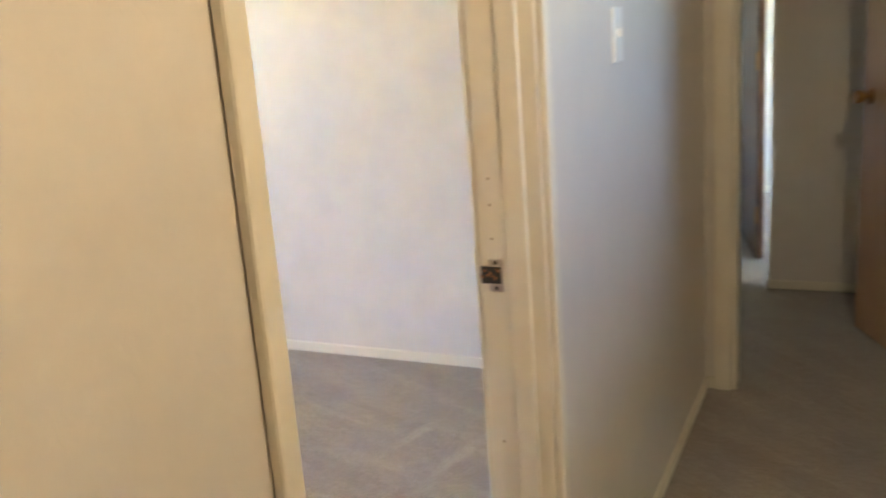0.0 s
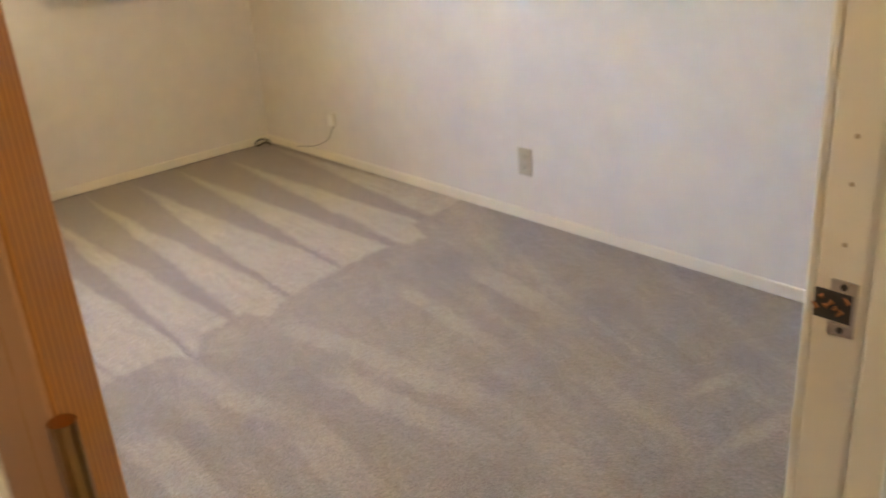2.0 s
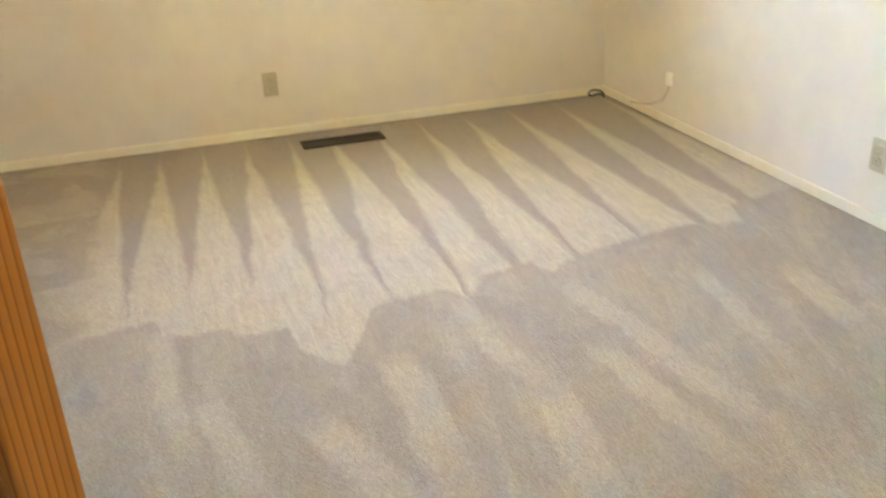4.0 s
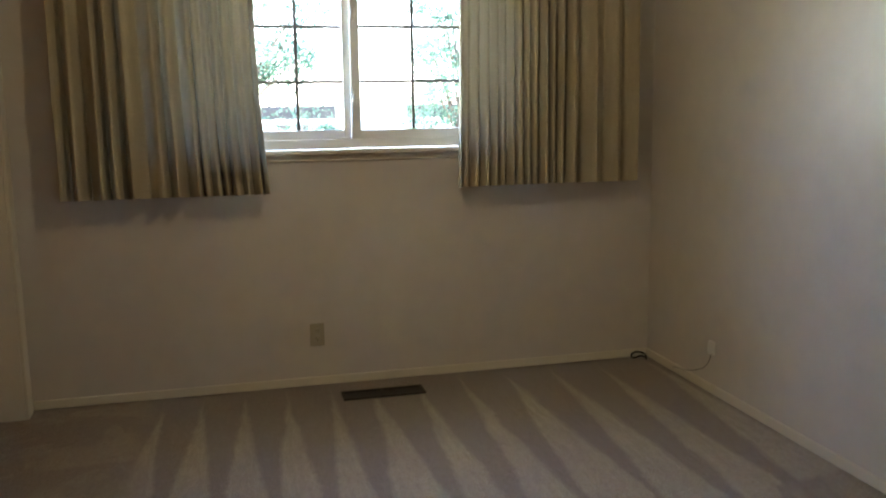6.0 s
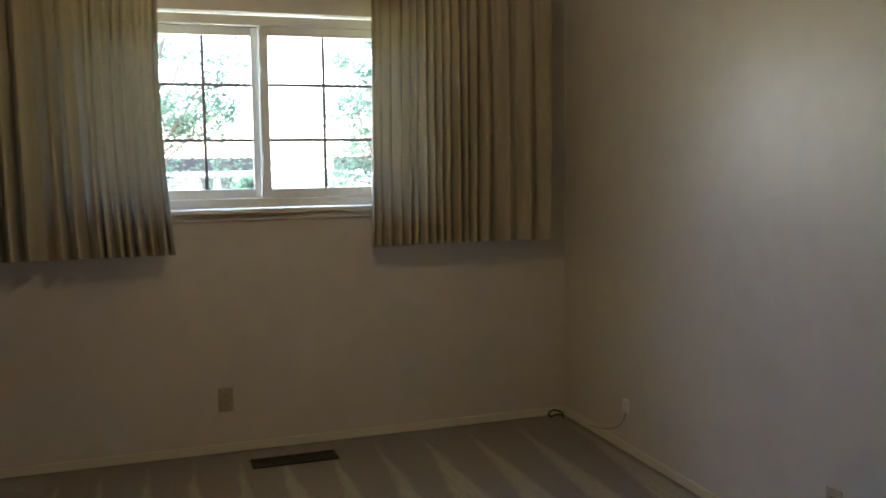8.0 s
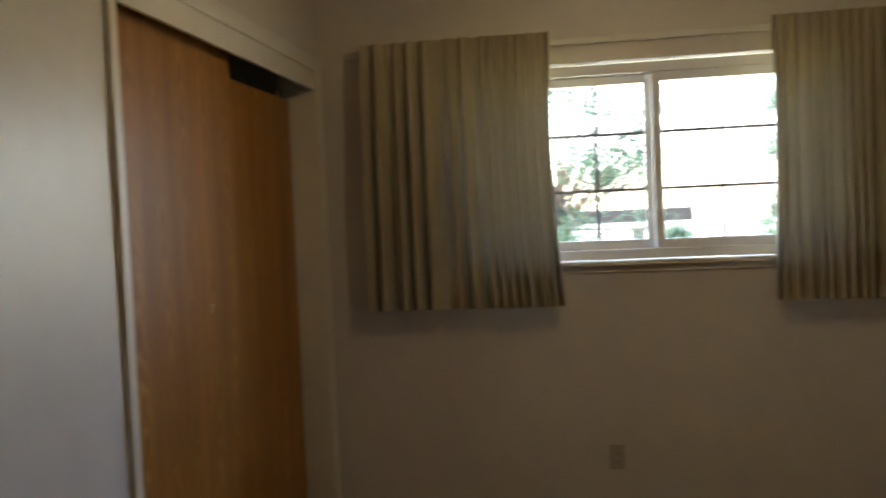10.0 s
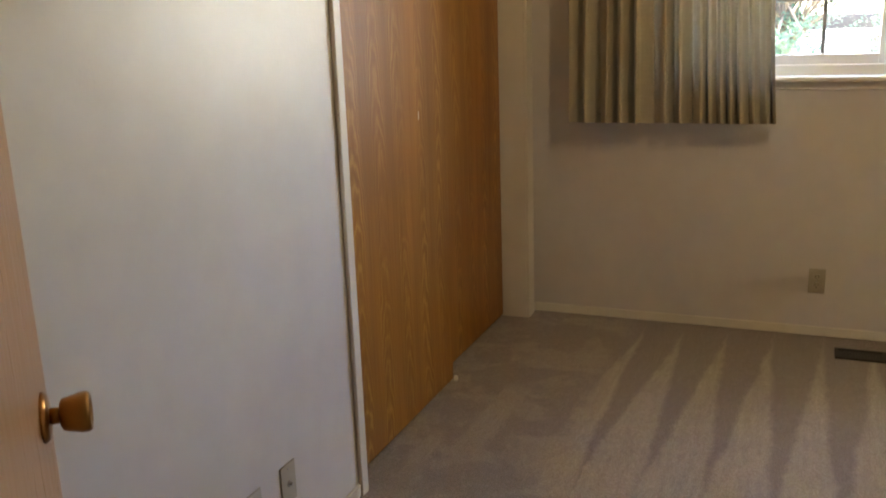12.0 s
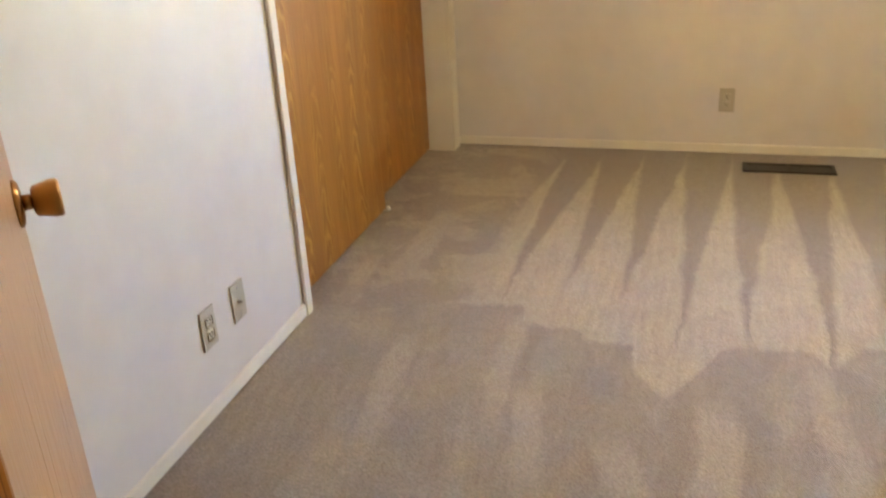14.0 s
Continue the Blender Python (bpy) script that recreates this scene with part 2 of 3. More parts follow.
    lay = n.math("MULTIPLY", lay, n.math("SUBTRACT", 1, n.math("MULTIPLY", sq, 0.9)))
    lay = n.math("MULTIPLY", lay, n.ramp(n.noise(obj, 6, 4, 0.65), (0.2, 0.6), (0.7, 1.0)))
    # tufts, and the rough nap that shows as short flecks
    pile = n.noise(obj, 210, 3, 0.7)
    tuft = n.noise(obj, 105, 4, 0.75)
    nap = n.noise(n.coords((1, 0.55, 1)), 42, 4, 0.7)
    col = n.mix(lay, CARPET_DARK, CARPET_LIGHT)
    col = n.mix(n.math("MULTIPLY", sq, 0.55), col, (0.20, 0.163, 0.142))
    col = n.mix(n.ramp(nap, (0.40, 0.16), (0.52, 0.0)), col, (0.20, 0.165, 0.14))
    col = n.mix(n.ramp(nap, (0.50, 0.0), (0.64, 0.12)), col, (0.56, 0.50, 0.44))
    col = n.mix(n.ramp(pile, (0.3, 0.0), (0.7, 1.0)), n.mix(0.72, (0.0, 0.0, 0.0), col), n.mix(0.08, col, (1.0, 1.0, 1.0)))
    col = n.mix(n.ramp(tuft, (0.36, 0.42), (0.58, 0.0)), col, (0.12, 0.1, 0.08))
    n.colour(col)
    n.bump(n.math("ADD", n.math("ADD", pile, tuft), nap), 0.5, 0.006)
    n.b.inputs["Sheen Weight"].default_value = 0.15
    return m


CARPET_DARK, CARPET_LIGHT = (0.285, 0.236, 0.203), (0.56, 0.485, 0.395)
CARPET = carpet_material()
WALL = paint("wall_paint", (0.655, 0.61, 0.545), 0.345, 0.09, 95)
CEIL = paint("ceiling_paint", (0.70, 0.67, 0.60), 0.75, 0.9, 45)
TRIM = paint("trim_paint", (0.74, 0.69, 0.57), 0.32, 0.12, 30)
FASCIA = paint("fascia_paint", (0.72, 0.69, 0.62), 0.4, 0.12, 30)
OAK = oak_veneer("closet_veneer")
BIRCH = wood("door_veneer", (0.47, 0.265, 0.13), (0.35, 0.18, 0.08), "x", 0.3, 0.8, 0.2)


def edge_wood():
    """Straight vertical grain on a bare door edge."""
    m = material("door_edge_band", (0.5, 0.22, 0.05), 0.42)
    n = Nodes(m)
    c = n.add("ShaderNodeTexCoord")
    sp = n.add("ShaderNodeSeparateXYZ")
    n.link(c.outputs["Object"], sp.inputs[0])
    w = n.noise(n.coords((1, 1, 0.05)), 14, 3)
    ph = n.math("FRACT", n.math("ADD", n.math("MULTIPLY", sp.outputs[1], 235), n.math("MULTIPLY", w, 5)))
    line = n.ramp(ph, (0.0, 0.0), (0.62, 0.25), (0.86, 1.0), (1.0, 0.0))
    fine = n.noise(n.coords((1, 1, 0.02)), 320, 2)
    f = n.math("ADD", n.math("MULTIPLY", line, 0.75), n.math("MULTIPLY", fine, 0.2))
    n.colour(n.mix(f, (0.46, 0.20, 0.045), (0.17, 0.06, 0.014)))
    n.bump(fine, 0.2, 0.001)
    return m


EDGE = edge_wood()
DARKWOOD = wood("dark_door_veneer", (0.16, 0.075, 0.035), (0.08, 0.035, 0.018), "y", 0.4)
VINYL = paint("window_vinyl", (0.82, 0.84, 0.86), 0.35, 0.05, 20)
PLATE = material("almond_plastic", (0.45, 0.405, 0.295), 0.35)
WHITE_PLATE = material("white_plastic", (0.80, 0.78, 0.72), 0.35)
SLOT = material("dark_slot", (0.03, 0.027, 0.022), 0.6)
BRASS = material("aged_brass", (0.42, 0.22, 0.075), 0.28, 1.0)
STEEL = material("worn_steel", (0.5, 0.47, 0.42), 0.35, 1.0)
REGISTER = material("brown_register_enamel", (0.026, 0.020, 0.015), 0.6, 0.0)
RAW = wood("torn_raw_wood", (0.30, 0.13, 0.05), (0.07, 0.03, 0.015), "x", 0.8, 5)
CORD = material("cord_rubber", (0.16, 0.13, 0.1), 0.6)
FILLER = material("old_filler", (0.42, 0.33, 0.22), 0.8)


def cloth(name, through_light):
    m = material(name, (0.62, 0.55, 0.40), 0.9)
    n = Nodes(m)
    v = n.coords()
    weave = n.math("ADD", n.noise(n.coords((1, 1, 0.03)), 420, 2), n.noise(n.coords((0.03, 0.03, 1)), 420, 2))
    tone = n.noise(n.coords((1, 1, 0.1)), 12, 3)
    col = n.mix(n.ramp(tone, (0.3, 0.0), (0.7, 1.0)), (0.44, 0.385, 0.265), (0.55, 0.49, 0.355))
    col = n.mix(n.ramp(weave, (0.8, 0.0), (1.2, 0.3)), col, (0.33, 0.28, 0.185))
    n.colour(col)
    n.bump(weave, 0.25, 0.001)
    tr = n.add("ShaderNodeBsdfTranslucent")
    n.put(tr.inputs[0], (0.60, 0.56, 0.42))
    mx = n.add("ShaderNodeMixShader")
    mx.inputs[0].default_value = through_light
    n.link(n.b.outputs[0], mx.inputs[1])
    n.link(tr.outputs[0], mx.inputs[2])
    n.link(mx.outputs[0], n.t.nodes["Material Output"].inputs[0])
    return m


CLOTH = cloth("curtain_cloth", 0.05)
CLOTH_DOUBLE = cloth("curtain_cloth_doubled", 0.01)
GLASS = material("window_glass", (1, 1, 1), 0.0)
GLASS.node_tree.nodes["Principled BSDF"].inputs["Transmission Weight"].default_value = 1.0
GLASS.node_tree.nodes["Principled BSDF"].inputs["IOR"].default_value = 1.1


# ---- mesh helpers ----
def box(bm, x0, x1, y0, y1, z0, z1, bevel=0.0):
    m = Matrix.Translation(((x0 + x1) / 2, (y0 + y1) / 2, (z0 + z1) / 2)) @ Matrix.Diagonal((abs(x1 - x0), abs(y1 - y0), abs(z1 - z0), 1))
    vs = bmesh.ops.create_cube(bm, size=1, matrix=m)["verts"]
    if bevel:
        es = list({e for v in vs for e in v.link_edges})
        bmesh.ops.bevel(bm, geom=es, offset=bevel, segments=2, affect="EDGES", profile=0.5)
    return bm


def tube(bm, a, b, r0, r1=None, n=16):
    a, b = Vector(a), Vector(b)
    m = Matrix.Translation((a + b) / 2) @ (b - a).to_track_quat("Z", "Y").to_matrix().to_4x4()
    bmesh.ops.create_cone(bm, cap_ends=True, segments=n, radius1=r0, radius2=r0 if r1 is None else r1, depth=(b - a).length, matrix=m)
    return bm


def lathe(bm, profile, m, n=28):
    """A turned shape: (radius, height) pairs round the local z axis."""
    rings = []
    for r, h in profile:
        rings.append([bm.verts.new(m @ Vector((r * math.cos(2 * math.pi * k / n), r * math.sin(2 * math.pi * k / n), h))) for k in range(n)])
    for p, q in zip(rings, rings[1:]):
        for k in range(n):
            bm.faces.new((p[k], p[(k + 1) % n], q[(k + 1) % n], q[k]))
    bm.faces.new(rings[0][::-1])
    bm.faces.new(rings[-1])
    return bm


def finish(name, bm, mat, smooth=False):
    bmesh.ops.recalc_face_normals(bm, faces=bm.faces)
    me = bpy.data.meshes.new(name)
    bm.to_mesh(me)
    bm.free()
    me.materials.append(mat)
    if smooth:
        me.shade_smooth()
    return new(name, me)


def part(name, bm, mat, parent, label="", smooth=False):
    ob = finish(name, bm, mat, smooth)
    ob.parent = parent
    if label:
        tagged(ob, label)
    return ob


def thing(name, label, category, place=(0, 0, 0), group="", kind=""):
    ob = new(name)
    ob.empty_display_size = 0.1
    ob.location = place
    return tagged(ob, label, category, group, kind)


def solid(name, boxes, mat, label, category, bevel=0.0):
    bm = bmesh.new()
    for b in boxes:
        box(bm, *b, bevel=bevel)
    return tagged(finish(name, bm, mat), label, category, kind="structure")


# ---- structure: bedroom ----
XL, YR, YH, CEIL_Z = -3.094, -3.90, -4.016, 2.44
WX0, WX1, WZ0, WZ1 = -2.42, -0.68, 1.154, 2.060
CY0, CY1, CZ = -1.893, -0.131, 2.08
DX0, DX1, DZ = XJ, XS, 2.03
HY = -5.05
HX0, HX1 = -4.6, 0.03

solid("floor", [(-4.8, 6.2, -7.4, 0.12, -0.12, 0.0)], CARPET, "beige cut-pile carpet with fresh vacuum strokes", "carpet")
solid("ceiling", [(-4.8, 6.2, -7.4, 0.14, CEIL_Z, CEIL_Z + 0.12)], CEIL, "plain off-white sprayed ceiling", "ceiling")
solid("wall_window", [(-4.0, WX0, 0, 0.14, 0, CEIL_Z), (WX1, 0.12, 0, 0.14, 0, CEIL_Z), (WX0, WX1, 0, 0.14, 0, WZ0), (WX0, WX1, 0, 0.14, WZ1, CEIL_Z)],
      WALL, "cream painted wall below and around the window", "wall")
solid("wall_right", [(0, 0.12, YH, 0, 0, CEIL_Z)], WALL, "cream painted wall lit by the window", "wall")
solid("wall_left", [(XL - 0.1, XL, YR, CY0, 0, CEIL_Z), (XL - 0.1, XL, CY1, 0, 0, CEIL_Z), (XL - 0.1, XL, CY0, CY1, 2.145, CEIL_Z)],
      WALL, "cream painted wall beside the closet", "wall")
solid("wall_closet", [(-3.95, -3.85, -2.2, 0, 0, CEIL_Z), (-3.85, XL - 0.1, -2.2, -2.1, 0, CEIL_Z), (-3.85, XL - 0.172, -0.05, 0.0, 0, CEIL_Z)],
      WALL, "plain inner walls of the closet", "wall")
solid("wall_door", [(HX0, DX0, YH, YR, 0, CEIL_Z), (DX1, 0.0, YH, YR, 0, CEIL_Z), (DX0, DX1, YH, YR, DZ, CEIL_Z)],
      WALL, "cream painted wall with the bedroom doorway", "wall")
# hall
# opening added in the hall wall, out of view, to let daylight through
WD0, WD1 = -1.62, -0.95
solid("wall_hall", [(HX0, WD0, HY - 0.1, HY, 0, CEIL_Z), (WD1, HX1, HY - 0.1, HY, 0, CEIL_Z), (WD0, WD1, HY - 0.1, HY, 2.03, CEIL_Z)],
      WALL, "cream painted hall wall", "wall")
solid("wall_hall_end", [(HX0 - 0.1, HX0, HY, YH, 0, CEIL_Z)], WALL, "plain hall end wall", "wall")
solid("wall_far_opening", [(HX1, HX1 + 0.1, YH - 0.09, YR, 0, CEIL_Z), (HX1, HX1 + 0.1, -5.62, HY + 0.05, 0, CEIL_Z), (HX1, HX1 + 0.1, HY + 0.05, YH - 0.09, 2.03, CEIL_Z)],
      WALL, "cream wall at the end of the hall with an opening", "wall")
# unseen room added across the hall; its window throws daylight on the hall wall
solid("wall_added_room", [(-2.5, -2.4, -6.1, HY - 0.1, 0, CEIL_Z), (-2.4, -1.58, -6.1, -6.0, 0, CEIL_Z), (-1.13, -0.1, -6.1, -6.0, 0, CEIL_Z),
                          (-1.58, -1.13, -6.1, -6.0, 0, 1.5), (-1.58, -1.13, -6.1, -6.0, 1.86, CEIL_Z), (-0.1, 0.0, -6.1, HY - 0.1, 0, CEIL_Z)],
      WALL, "cream walls of an unseen room added to let daylight into the hall", "wall")
# room beyond the hall, closed but for its window
solid("wall_far_room", [(3.75, 3.85, -6.6, -1.9, 0, CEIL_Z), (0.2, 3.75, -2.0, -1.9, 0, CEIL_Z), (0.15, 0.25, YR, -2.0, 0, CEIL_Z),
                        (1.30, 1.40, -5.6, -4.115, 0, CEIL_Z), (0.13, 1.30, -5.6, -5.5, 0, CEIL_Z),
                        (1.40, 3.75, -6.6, -6.5, 0, 1.3), (1.40, 2.4, -6.6, -6.5, 1.3, CEIL_Z), (3.0, 3.75, -6.6, -6.5, 1.3, CEIL_Z), (2.4, 3.0, -6.6, -6.5, 2.0, CEIL_Z)],
      WALL, "cream walls of the room beyond the hall", "wall")


def baseboard(runs, name="baseboard"):
    bm = bmesh.new()
    for x0, x1, y0, y1 in runs:
        box(bm, x0, x1, y0, y1, 0.001, 0.045, 0.004)
    return tagged(finish(name, bm, TRIM), "cream painted wooden baseboard above the carpet", "baseboard", kind="structure")


BT = 0.011
baseboard([(XL + BT, -BT, -BT, -0.0005)])
baseboard([(-BT, -0.0005, YR + BT, -0.0005)])
baseboard([(XL + 0.0005, XL + BT, YR, CY0 - 0.043)])
baseboard([(XL + 0.0005, XL + BT, CY1 + 0.089, -0.0115)])
baseboard([(DX1 + 0.065, -0.001, YR + 0.0005, YR + BT)])
baseboard([(DX1 + 0.066, HX1 - 0.001, YH - BT, YH - 0.0005)])
baseboard([(HX0, DX0 - 0.066, YH - BT, YH - 0.0005)])
baseboard([(HX1 - BT, HX1 - 0.0005, YH - 0.03, YH - BT)])
baseboard([(HX0, WD0 - 0.001, HY + 0.0005, HY + BT)])
baseboard([(WD1 + 0.001, HX1, HY + 0.0005, HY + BT)])
baseboard([(1.30 - BT, 1.2995, -5.5, -4.115)])
baseboard([(3.75 - BT, 3.7495, -6.5, -2.0)])
baseboard([(1.289, 1.411, -4.1145, -4.104)])


# ---- bedroom doorway ----
def trim(name, boxes, mat=None, label="cream painted wooden casing around the doorway", bevel=0.004):
    bm = bmesh.new()
    for b in boxes:
        box(bm, *b, bevel=bevel)
    return tagged(finish(name, bm, mat or TRIM), label, "trim", kind="structure")


JT = 0.018
C = 0.030
jamb = trim("trim_door_jamb", [(DX1 - 0.0005, DX1 + JT, YH - 0.001, YR + 0.001, 0, DZ), (DX0 - JT, DX0 + 0.0005, YH - 0.001, YR + 0.001, 0, DZ), (DX0, DX1, YH - 0.001, YR + 0.001, DZ - 0.001, DZ + JT)],
            label="cream painted door jamb with worn strike", bevel=0.0015)
trim("trim_door_stop", [(DX1 - 0.012, DX1 - 0.0007, YR - 0.090, YR - 0.055, 0, DZ - 0.001), (DX0 + 0.0007, DX0 + 0.012, YR - 0.090, YR - 0.055, 0, DZ - 0.001)], label="cream painted door stop strip", bevel=0.002)
for y0, y1 in ((YH - 0.0165, YH - 0.0012), (YR + 0.0012, YR + 0.0165)):
    trim("trim_door_casing", [(DX1 + 0.006, DX1 + 0.006 + C, y0, y1, 0, DZ + 0.006)])
    trim("trim_door_casing", [(DX0 - 0.006 - C, DX0 - 0.006, y0, y1, 0, DZ + 0.006)])
    trim("trim_door_casing", [(DX0 - 0.006 - C, DX1 + 0.006 + C, y0, y1, DZ + 0.0065, DZ + 0.0065 + C)])

# cased opening at the end of the hall
trim("trim_hall_casing", [(HX1 - 0.016, HX1 - 0.001, YH - 0.088, YH - 0.031, 0, 2.03)], label="cream painted casing at the end of the hall")
trim("trim_hall_jamb", [(HX1 - 0.001, HX1 + 0.101, YH - 0.105, YH - 0.0895, 0, 2.03)], label="cream painted jamb at the end of the hall")


def strike_plate(x, y, z):
    t = thing("strike_plate", "worn steel strike plate in a torn wooden mortise", "strike plate", (x, y, z))
    bm = bmesh.new()
    for b in ((-0.0022, 0.0, -0.012, 0.014, 0.017, 0.029), (-0.0022, 0.0, -0.012, 0.014, -0.029, -0.017), (-0.0022, 0.0, -0.012, -0.008, -0.017, 0.017)):
        box(bm, *b, bevel=0.0006)
    part("plate", bm, STEEL, t)
    bm = bmesh.new()
    box(bm, -0.0012, 0.0005, -0.009, 0.029, -0.0155, 0.0155)
    part("mortise", bm, SLOT, t, "dark open latch hole")
    bm = bmesh.new()
    for k in range(7):
        a = random.uniform(-0.012, 0.01)
        tube(bm, (-0.001, -0.004 + 0.005 * k, a), (-0.0035, 0.0 + 0.005 * k, a + random.uniform(-0.012, 0.012)), 0.003, 0.0008, 5)
    part("splinter", bm, RAW, t, "torn raw wood splinters")
    for dz in (-0.023, 0.023):
        bm = bmesh.new()
        tube(bm, (-0.0035, 0.001, dz), (-0.0015, 0.001, dz), 0.0035, None, 10)
        part("screw", bm, SLOT, t)


strike_plate(DX1 - 0.0005, YR - 0.028, 0.885)
for z in (1.010, 1.055, 0.95, 0.57):
    bm = bmesh.new()
    tube(bm, (DX1 - 0.0012, YR - 0.022, z), (DX1 - 0.0004, YR - 0.022, z), 0.0026, None, 9)
    tagged(finish("nail_hole", bm, FILLER), "small filled nail hole in the jamb", "nail hole")


def door_leaf(name, label, hinge, angle, width, height, face, edge, knob=True, thick=0.035):
    """A flush door; it lies along local x from the hinge, its inner face towards local +y."""
    t = thing(name, label, "door", hinge, kind="structure")
    t.rotation_euler = (0, 0, radians(angle))
    bm = bmesh.new()
    box(bm, 0.003, width - 0.003, -thick / 2, thick / 2, 0.012, height, 0.0015)
    part("slab", bm, face, t)
    for x0, x1 in ((0.0, 0.0028), (width - 0.0028, width)):
        bm = bmesh.new()
        box(bm, x0, x1, -thick / 2 + 0.0006, thick / 2 - 0.0006, 0.012, height, 0.0006)
        part("edge_band", bm, edge, t, "bare orange wooden door edge")
    if knob:
        for s in (1, -1):
            m = Matrix.Translation((width - 0.062, s * thick / 2, 0.952)) @ Matrix.Rotation(radians(-90 * s), 4, "X")
            bm = lathe(bmesh.new(), [(0.033, 0.0), (0.033, 0.003), (0.029, 0.007), (0.016, 0.009)], m)
            r = part("rose", bm, BRASS, t, "round brass rose", True)
            bm = lathe(bmesh.new(), [(0.011, 0.009), (0.0105, 0.022)], m)
            part("shank", bm, BRASS, t, "", True)
            bm = lathe(bmesh.new(), [(0.016, 0.021), (0.021, 0.024), (0.0265, 0.046), (0.0265, 0.054), (0.024, 0.058), (0.019, 0.0575), (0.016, 0.055)], m)
            part("knob", bm, BRASS, t, "aged brass tulip knob", True)
        bm = bmesh.new()
        box(bm, width - 0.0005, width + 0.001, -0.012, 0.012, 0.923, 0.981, 0.0004)
        part("latch_plate", bm, STEEL, t)
    for z in (0.25, 1.05, 1.8):
        bm = tube(bmesh.new(), (-0.004, thick / 2 + 0.004, z - 0.045), (-0.004, thick / 2 + 0.004, z + 0.045), 0.006, None, 12)
        part("hinge_knuckle", bm, BRASS, t)
    return t


door_leaf("door_1", "open flush wooden bedroom door with brass knob", (LEAF_X, LEAF_Y, 0), LEAF_A, 0.745, 2.02, BIRCH, EDGE)

# ---- closet ----
trim("trim_closet_casing", [(XL + 0.001, XL + 0.016, CY0 - 0.042, CY0 - 0.002, 0, 2.146)], label="cream painted closet casing")
trim("trim_closet_casing", [(XL + 0.001, XL + 0.016, CY1 + 0.0, CY1 + 0.088, 0, 2.146)], label="cream painted closet casing")
trim("trim_closet_head", [(XL + 0.001, XL + 0.017, CY0 - 0.0035, CY1 - 0.0005, CZ + 0.0005, 2.146)], FASCIA, "cream painted closet head casing")
trim("trim_closet_fascia", [(XL - 0.004, XL + 0.012, CY0 - 0.0035, CY1 - 0.001, 1.995, CZ)], FASCIA, "cream painted board hiding the closet track", 0.002)
trim("trim_closet_jamb", [(XL - 0.17, XL + 0.0008, CY1 - 0.001, CY1 + 0.017, 0, 2.144), (XL - 0.13, XL + 0.0008, CY0 - 0.018, CY0 + 0.001, 0, 2.144), (XL - 0.13, XL - 0.001, CY0, CY1 - 0.001, 2.125, 2.144)],
     label="cream painted closet jamb")


def closet_door(y0, y1, x, top, label, chip):
    t = thing("sliding_closet_door", label, "closet door", (x, (y0 + y1) / 2, 0), "sliding closet doors")
    h = (y1 - y0) / 2
    bm = bmesh.new()
    box(bm, -0.028, 0.0, -h, h, 0.014, top, 0.0015)
    part("panel", bm, OAK, t)
    if chip:
        bm = lathe(bmesh.new(), [(0.029, -0.001), (0.029, 0.0012), (0.024, 0.0014), (0.022, -0.0005)], Matrix.Translation((0.0003, -h + 0.058, 1.16)) @ Matrix.Rotation(radians(90), 4, "Y"))
        part("finger_pull", bm, SLOT, t, "dark recessed round finger pull", True)
        bm = bmesh.new()
        box(bm, -0.001, 0.0006, 0.200, 0.204, 1.10, 1.128)
        part("chip", bm, WHITE_PLATE, t, "pale chip in the veneer")
    for y in (-h + 0.12, h - 0.12):
        bm = bmesh.new()
        box(bm, -0.022, -0.006, y - 0.03, y + 0.03, top, top + 0.03, 0.001)
        part("hanger", bm, STEEL, t)
    return t


closet_door(CY0 + 0.003, -0.992, XL - 0.052, 2.045, "oak veneered sliding closet door with finger pull", True)
closet_door(-1.03, CY1 - 0.018, XL - 0.116, 1.955, "oak veneered sliding closet door behind its pair", False)
bm = bmesh.new()
box(bm, XL - 0.125, XL - 0.045, CY0 + 0.002, CY1 - 0.002, 2.078, 2.10)
tagged(finish("closet_track", bm, STEEL), "steel sliding door track under the closet head", "door track")
t = thing("floor_guide", "small metal floor guide under the closet doors", "door guide", (XL - 0.05, -0.982, 0))
bm = bmesh.new()
box(bm, -0.05, 0.012, -0.016, 0.016, 0.0, 0.004, 0.001)
part("base_plate", bm, STEEL, t)
bm = lathe(bmesh.new(), [(0.008, 0.0), (0.009, 0.012), (0.006, 0.018)], Matrix.Translation((0.006, 0.0, 0.004)))
part("roller", bm, WHITE_PLATE, t)

# ---- window ----
GY = 0.075


